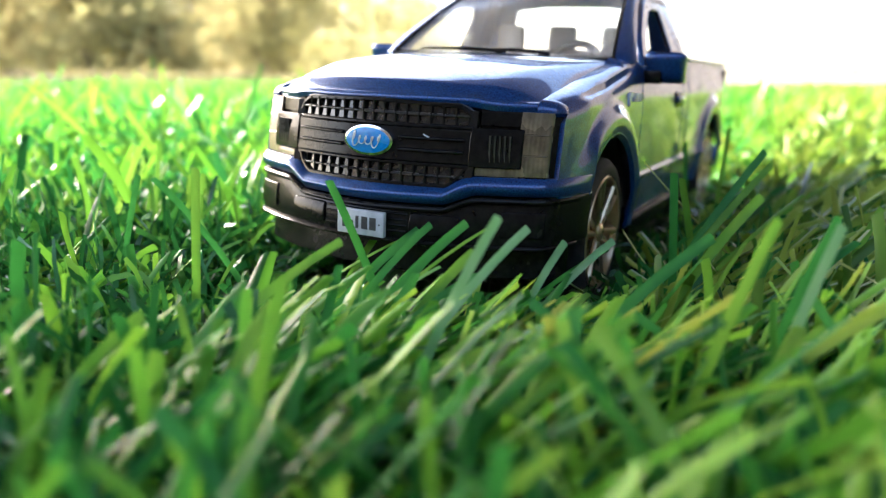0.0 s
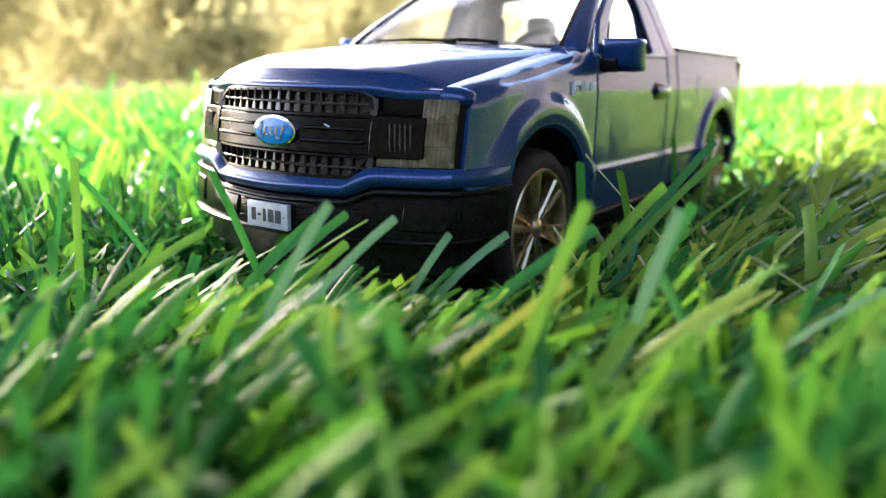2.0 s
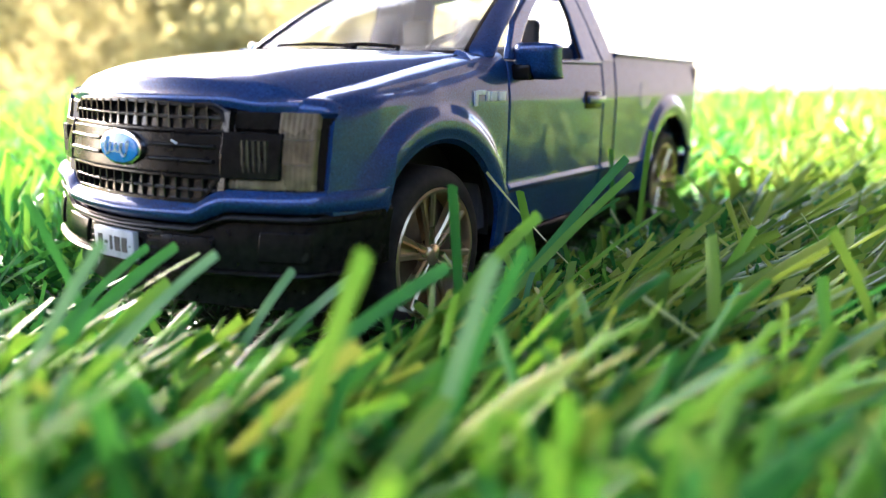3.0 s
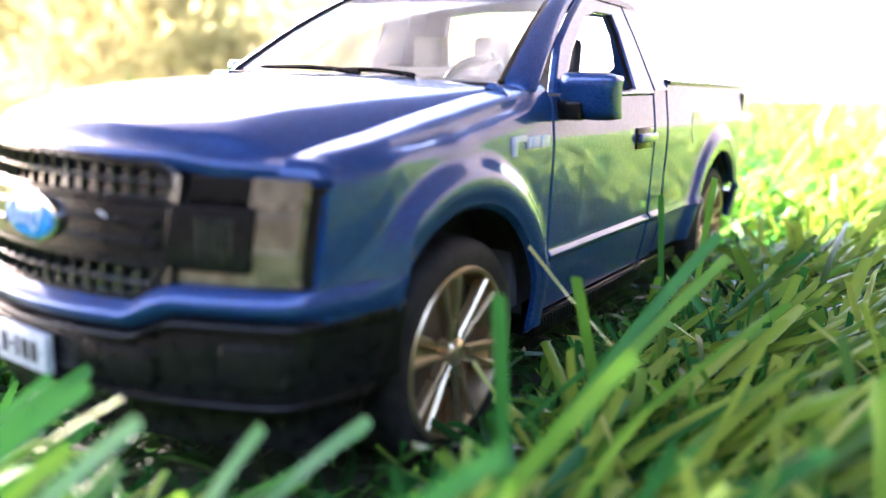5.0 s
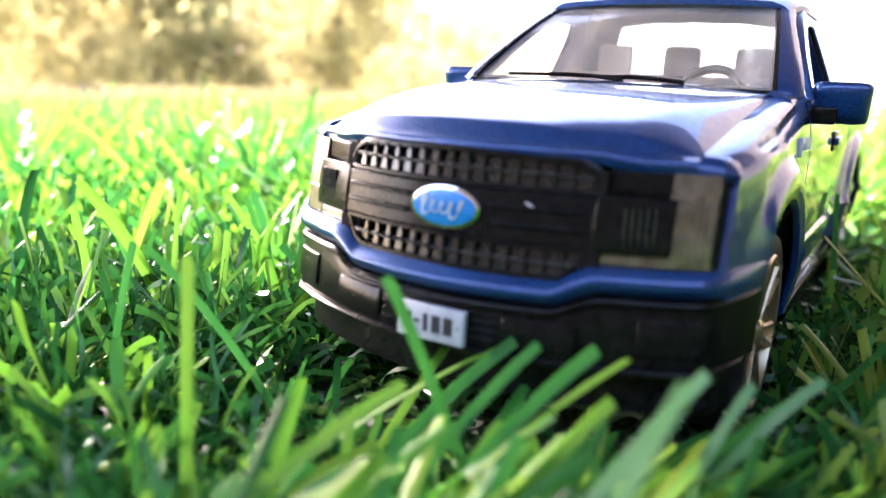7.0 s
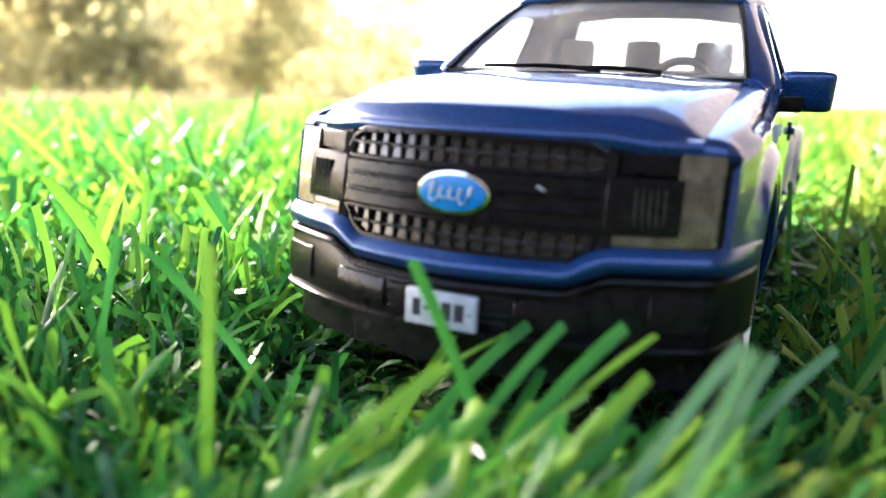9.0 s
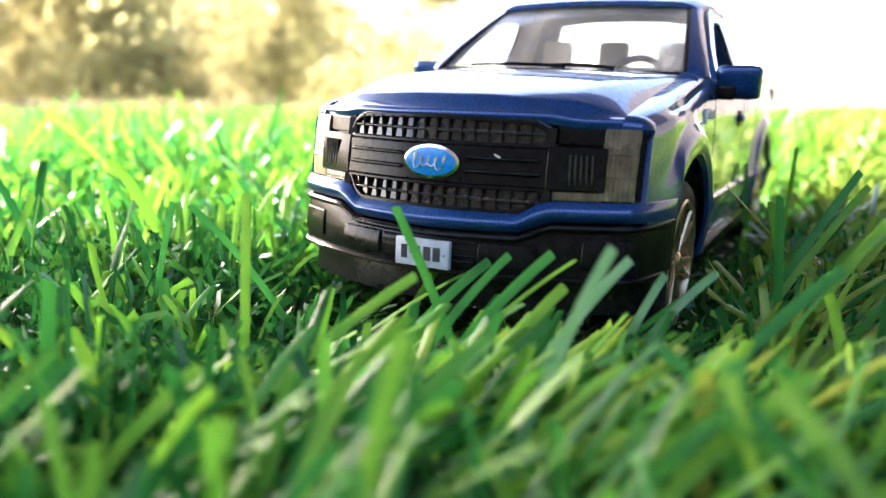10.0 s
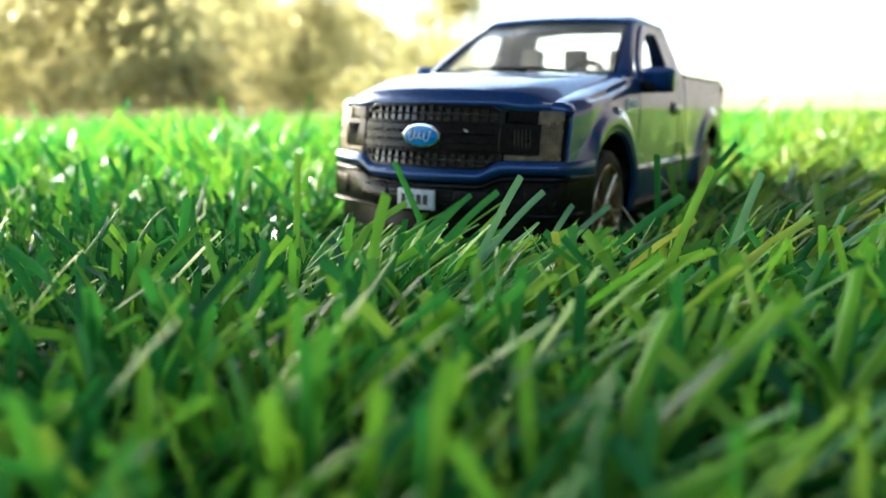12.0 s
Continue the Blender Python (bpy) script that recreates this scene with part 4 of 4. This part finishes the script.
PILLAR_Z = ((-0.1, 12.2), (0.1, 14.5), (0.25, 16.3), (0.5, 19.9), (0.75, 23.2), (1.02, 26.3))


# doors
def cab_x(z):
    return 25.4 - 0.42 * (z - 14.0)


def belt(y):
    return 12.0 + 0.4 * step(y, 50, 85)


for sg in (1, -1):
    door = side_panel("door", 49.4, 87.4, lambda y: belt(y) - 0.2, sg, "blue door with an open window", 34, 72, -15.5)
    outer = [(48.9, 12.1), (54.8, 18.0), (61.6, 22.0), (66.6, 24.6), (73, 26.6), (82.4, 26.5), (84.9, 21.0), (87.3, 12.3), (80, 12.2), (73, 12.1), (66, 12.0), (57, 12.0)]
    inner = [(53.0, 13.0), (58.4, 17.4), (63.0, 20.4), (66.6, 22.4), (71, 23.4), (77.4, 23.6), (78.2, 21.0), (78.4, 13.0), (76, 12.6), (70, 12.5), (65, 12.5), (58, 12.6)]
    soften(part("window_frame", ring(outer, inner, lambda y, z: (sg * cab_x(z), y, z), (-sg * 1.1, 0, 0)), PAINT, door), 0.4)
    part("window_seal", ring(inner, [(y + (67 - y) * 0.022, z + (18.8 - z) * 0.022) for y, z in inner], lambda y, z: (sg * (cab_x(z) - 0.3), y, z), (-sg * 0.6, 0, 0)), BLACK, door)
    part("handle_recess", block(*sorted((sg * 26.2, sg * 26.85)), 78.6, 86.4, 3.9, 7.2, 0.25), BLACK, door)
    part("handle", block(*sorted((sg * 26.5, sg * 27.5)), 79.0, 86.8, 4.9, 6.3, 0.35), PAINT, door, "blue door handle")
    # mirror
    def shell(u, v):
        a, b = 2 * u - 1, 2 * v - 1
        return (sg * (29.2 + 3.55 * a - 0.25 * (1 - v)), 50.1 + 1.5 * (1 - v) + 0.9 * (abs(a) ** 5 + abs(b) ** 5), 11.9 + 2.75 * b - 0.35 * (abs(a) ** 6) * b)
    mirror = soften(part("wing_mirror", slab(shell, 14, 12, (0, 2.9, 0)), PAINT, truck, "dark blue wing mirror", 60), 0.3)
    part("mirror_arm", block(*sorted((sg * 24.9, sg * 29.0)), 50.6, 53.2, 9.0, 11.4, 0.5), BLACK, mirror)
    part("mirror_glass", block(*sorted((sg * 26.6, sg * 32.2)), 53.9, 54.3, 10.0, 14.4, 0.15), CHROME, mirror)
    # pillar beside the windscreen
    def pillar(u, v):
        f = -0.08 + 1.1 * u
        ax, ay, az = screen_fn(1.0, max(0.0, f))
        az += min(0.0, f) * 22
        ay += min(0.0, f) * 6
        bx, by, bz = straight(f, PILLAR_X), straight(f, PILLAR_Y), straight(f, PILLAR_Z)
        k = 1 - v
        bulge = 0.75 * math.sin(math.pi * min(1.0, v * 1.05)) ** 0.7
        x = ax + 0.1 + (bx - ax) * v ** 0.8 + 0.45 * bulge
        return (sg * x, ay + (by - ay) * v - 0.5 * bulge, az + (bz - az) * v + 0.15 * bulge + 0.25 * k)
    soften(part("windscreen_pillar", slab(pillar, 22, 10, (-sg * 0.7, 0.7, -0.3)), PAINT, truck, "", 50), 0.2)
    part("pillar_foot", slab(lambda u, v: (sg * (22.2 + 3.0 * math.sin(v * math.pi / 2)), 40.2 + 8.4 * u, 13.1 - 0.4 * u - 3.2 * (1 - math.cos(v * math.pi / 2))), 10, 10, (-sg * 0.6, 0, -0.6)), PAINT, truck, "", 50)
    # script badge on the fender, as plain bars
    for y0, y1, z0, z1 in ((38.4, 39.2, 5.2, 7.4), (39.2, 41.4, 6.8, 7.5), (41.9, 42.4, 5.9, 7.3), (43.0, 44.7, 5.9, 7.3), (45.3, 47.4, 5.9, 7.3)):
        part("script_bar", block(*sorted((sg * (side(39, 6.5) - 0.3), sg * (side(39, 6.5) + 0.35))), y0, y1, z0, z1, 0.08), WHITE, truck)
    part("fuel_flap" if sg > 0 else "side_marker", prism([(112.0 + 3.1 * math.cos(a), 6.2 + 3.1 * math.sin(a)) for a in [2 * math.pi * i / 20 for i in range(20)]], lambda y, z: (sg * (side(y, z) - 0.3), y, z), (sg * 0.38, 0, 0)), PAINT, truck)

for sg in (1, -1):
    board = part("running_board", block(*sorted((sg * 20.0, sg * 26.2)), 48.5, 108.0, -18.6, -15.7, 0.3), BLACK, truck, "ribbed black running board")
    for k in range(40):
        part("tread", block(*sorted((sg * 25.9, sg * 26.6)), 47.5 + 1.0 * k, 48.0 + 1.0 * k, -17.6, -16.0, 0), BLACK, board)

# roof
def roof_fn(u, v):
    x = (u * 2 - 1)
    y = 64.0 + 25.4 * v
    w = 19.6 + 1.2 * step(v, 0, 0.4)
    k = abs(x) ** 2.2
    z = ROOF_Z - 0.7 * k - 1.3 * max(0.0, (abs(x) - 0.84) / 0.16) ** 2 - 1.5 * max(0, 1 - v / 0.3) ** 2 - 0.9 * max(0, (v - 0.75) / 0.25) ** 2
    return (x * w, y - 1.2 * (1 - k) * (1 - v), z)


part("roof", slab(roof_fn, 28, 20, (0, 0, -0.9)), PAINT, truck, "", 45)
# cab rear with its window
def rear_y(x, z):
    return (x, 94.0 - 0.36 * (z - 14.0), z)


o = [(-25.2, 12.5), (-24.8, 15), (-22.5, 21), (-20.3, 26.2), (-10, 27.2), (0, 27.6), (10, 27.2), (20.3, 26.2), (22.5, 21), (24.8, 15), (25.2, 12.5), (0, 12.5)]
i = [(-15.8, 15.4), (-17.0, 16.4), (-16.4, 21.0), (-15.2, 24.2), (-8, 25.0), (0, 25.1), (8, 25.0), (15.2, 24.2), (16.4, 21.0), (17.0, 16.4), (15.8, 15.4), (0, 15.2)]
part("cab_rear", ring(o, i, rear_y, (0, -1.2, 0)), PAINT, truck)
part("cab_rear_panel", block(-25.4, 25.4, 92.9, 94.1, -15.0, 12.6, 0.2), PAINT, truck)
for sg in (1, -1):
    q = [(82.7, 26.4), (85.2, 21.0), (87.7, 12.9), (94.2, 12.9), (91.6, 20.5), (89.4, 26.2), (86, 26.9)]
    part("cab_pillar", prism(q, lambda y, z: (sg * (cab_x(z) + 0.05), y, z), (-sg * 1.2, 0, 0)), PAINT, truck)


# windscreen
pane = part("windscreen", slab(screen_fn, 20, 14, (0, 0.35, -0.25)), GLASS, truck, "scratched clear plastic windscreen")
pane.visible_shadow = False
for sg in (1, -1):
    edge = [screen_fn(0.5 + sg * 0.5, k / 6) for k in range(7)]
    part("windscreen_seal", tube(edge, [0.00045] * 7, 6), BLACK, truck)
part("windscreen_seal", tube([screen_fn(k / 12, 0.995) for k in range(13)], [0.0006] * 13, 6), BLACK, truck)
part("scuttle", slab(lambda u, v: (-22 + 44 * u, 40.6 + 2.4 * v + 1.4 * (2 * u - 1) ** 2, 13.05 + 0.3 * v), 20, 3, (0, 0, -0.8)), BLACK, truck, "black plastic strip under the windscreen")
for xa, xb in ((-15.5, 1.0), (-4.0, 9.5)):
    wiper = part("wiper", tube([(xa, 42.0, 13.75), ((xa + xb) / 2, 41.8, 13.95), (xb, 42.0, 13.75)], [0.00022, 0.00032, 0.00022], 6), BLACK, truck, "moulded black wiper")
    part("wiper_arm", tube([(xb + 1.5, 41.4, 13.5), (xb - 3, 41.5, 13.9), ((xa + xb) / 2, 41.8, 14.1)], [0.00035, 0.0003, 0.0002], 6), BLACK, wiper)

# cabin
part("dashboard", block(-22.5, 22.5, 43.5, 51, 4, 12.6, 1.0), CABIN, truck)
part("cabin_floor", block(-24.5, 24.5, 44, 92, -14, -4, 0.3), CABIN, truck)
part("seat_bench", block(-22.5, 22.5, 66, 80, -4, 4, 1.5), CABIN, truck)
bench = part("seat_back", block(-22.5, 22.5, 77.5, 82.5, 3, 15.2, 1.5), CABIN, truck)
for x in (-12.5, 0.0, 12.5):
    part("headrest", block(x - 3.2, x + 3.2, 78.5, 81.5, 14.6, 20.3, 1.0), CABIN, bench)
bm = bmesh.new()
ring_pts = [(11.5 + 5.0 * math.cos(a), 54.5 + 2.0 * math.sin(a), 11.2 + 4.6 * math.sin(a)) for a in [2 * math.pi * k / 24 for k in range(25)]]
tube(ring_pts, [0.0007] * 25, 8, bm)
tube([(11.5, 50, 9.5), (11.5, 54.5, 11.2)], [0.0009, 0.0012], 8, bm)
tube([(6.8, 54.5, 11.2), (16.2, 54.5, 11.2)], [0.0006, 0.0006], 6, bm)
part("steering_wheel", bm, BLACK, truck)

# chassis, bed, tail
part("chassis", block(-21.5, 21.5, 12, 149, -18.5, -8, 0.5), UNDER, truck)
part("engine_bay", block(-20.5, 20.5, 8, 42, -10, 4.5, 0.5), UNDER, truck)
part("inner_shell", block(-23.8, 23.8, 46, 92, -14.5, 8, 0.5), UNDER, truck)
part("bed_floor", block(-25, 25, 94.8, 150.5, -5.0, -3.4, 0.2), PAINT, truck)
part("bed_front", block(-25.5, 25.5, 95.1, 96.4, -13, 13.4, 0.2), PAINT, truck)
part("tailgate", block(-25.4, 25.4, 149.8, 151.4, -8, 14.0, 0.4), PAINT, truck)
part("rear_bumper", block(-26, 26, 151.6, 156, -15.5, -9.5, 0.8), BLACK, truck)
for sg in (1, -1):
    part("bed_rail", slab(lambda u, v: (sg * (26.0 - 2.6 * v), 95.0 + 56.5 * u, 14.55 + 0.25 * math.sin(math.pi * v)), 24, 4, (0, 0, -0.7)), BLACK, truck)
    part("bed_inner", block(*sorted((sg * 22.9, sg * 23.8)), 95.6, 150.5, -4.0, 14.0, 0.2), PAINT, truck)
    part("tail_lamp", block(*sorted((sg * 23.5, sg * 26.4)), 150.8, 152.0, 2, 13, 0.3), LAMP, truck)
    for hy, hz in HUBS:
        bm = slab(lambda u, v: (sg * (14.0 + 11.2 * v), hy + (ARCH_R + 0.5) * math.cos(math.pi * u), hz + (ARCH_R + 0.5) * math.sin(math.pi * u)), 24, 2, (0, 0, 0.5))
        part("wheel_arch", bm, UNDER, truck)


# wheels
def lathe(profile, n, bm=None, close=False):
    """Turn (radius, x) pairs round the axle; millimetres, no offset."""
    bm = bm or bmesh.new()
    rows = [[bm.verts.new((x * MM, r * math.cos(a) * MM, r * math.sin(a) * MM)) for a in [2 * math.pi * k / n for k in range(n)]] for r, x in profile]
    pairs = list(zip(rows, rows[1:])) + ([(rows[-1], rows[0])] if close else [])
    for r0, r1 in pairs:
        for k in range(n):
            bm.faces.new((r0[k], r0[(k + 1) % n], r1[(k + 1) % n], r1[k]))
    return bm


def raw(p):
    return (p[0] * MM, p[1] * MM, p[2] * MM)


def wheel_meshes():
    tyre = lathe([(9.3, -4), (11.2, -4.0), (12.0, -3.5), (12.3, -2.4), (12.3, 2.2), (12.1, 3.2), (11.4, 3.9), (10.4, 4.15), (9.5, 4.0), (9.2, 3.4)], 64, None, True)
    rim = lathe([(9.3, 3.3), (9.45, 3.9), (9.2, 4.2), (8.8, 4.1), (8.6, 3.2), (8.4, 1.2), (8.2, -2), (8.6, -2.2), (9.2, -2)], 56, None, True)
    disc = lathe([(0.05, 0.9), (8.5, 0.9), (8.5, 0.2), (0.05, 0.2)], 40)
    spoke = bmesh.new()
    for s in (-1, 1):
        prof = [(1.4, 0.35 * s, 3.1), (4.5, 0.75 * s, 3.4), (8.7, 1.35 * s, 3.7)]
        tube([(x, y, z) for z, y, x in prof], [0.0005, 0.00045, 0.0005], 6, spoke, raw, 0.9)
    web = [[spoke.verts.new((x * MM, y * MM, r * MM)) for y, x in ((-w, 2.2), (-w, 3.1), (0, 2.8), (w, 3.1), (w, 2.2))] for r, w in ((1.2, 0.5), (4.5, 0.85), (8.7, 1.4))]
    for r0, r1 in zip(web, web[1:]):
        for k in range(5):
            spoke.faces.new((r0[k], r0[(k + 1) % 5], r1[(k + 1) % 5], r1[k]))
    cap = lathe([(0.05, 4.0), (1.0, 3.95), (1.5, 3.6), (1.8, 3.0), (1.8, 2.0)], 20)
    return tyre, rim, disc, spoke, cap


WHEEL = []
for nm, bm, m in zip(("tyre", "rim", "brake_disc", "spoke", "hub_cap"), wheel_meshes(), (RUBBER, RIM, DISC, RIM, RIM)):
    bmesh.ops.recalc_face_normals(bm, faces=bm.faces)
    me = bpy.data.meshes.new(nm)
    bm.to_mesh(me)
    bm.free()
    me.polygons.foreach_set("use_smooth", [True] * len(me.polygons))
    me.set_sharp_from_angle(angle=radians(40))
    me.materials.append(m)
    WHEEL.append((nm, me))

for sg in (1, -1):
    for hy, hz in HUBS:
        root = new("wheel", WHEEL[0][1])
        root.name = "wheel"
        root.parent = truck
        root.matrix_basis = Matrix.Translation(place((sg * 22.6, hy, hz))) @ pose(0, 0, 0, 14 if hy < 60 else 40, 0, 0 if sg > 0 else 180)
        for nm, me in WHEEL[1:]:
            for k in range(6 if nm == "spoke" else 1):
                ob = new(nm, me)
                ob.parent = root
                if nm == "spoke":
                    ob.matrix_basis = pose(0, 0, 0, 60 * k, 0, 0)
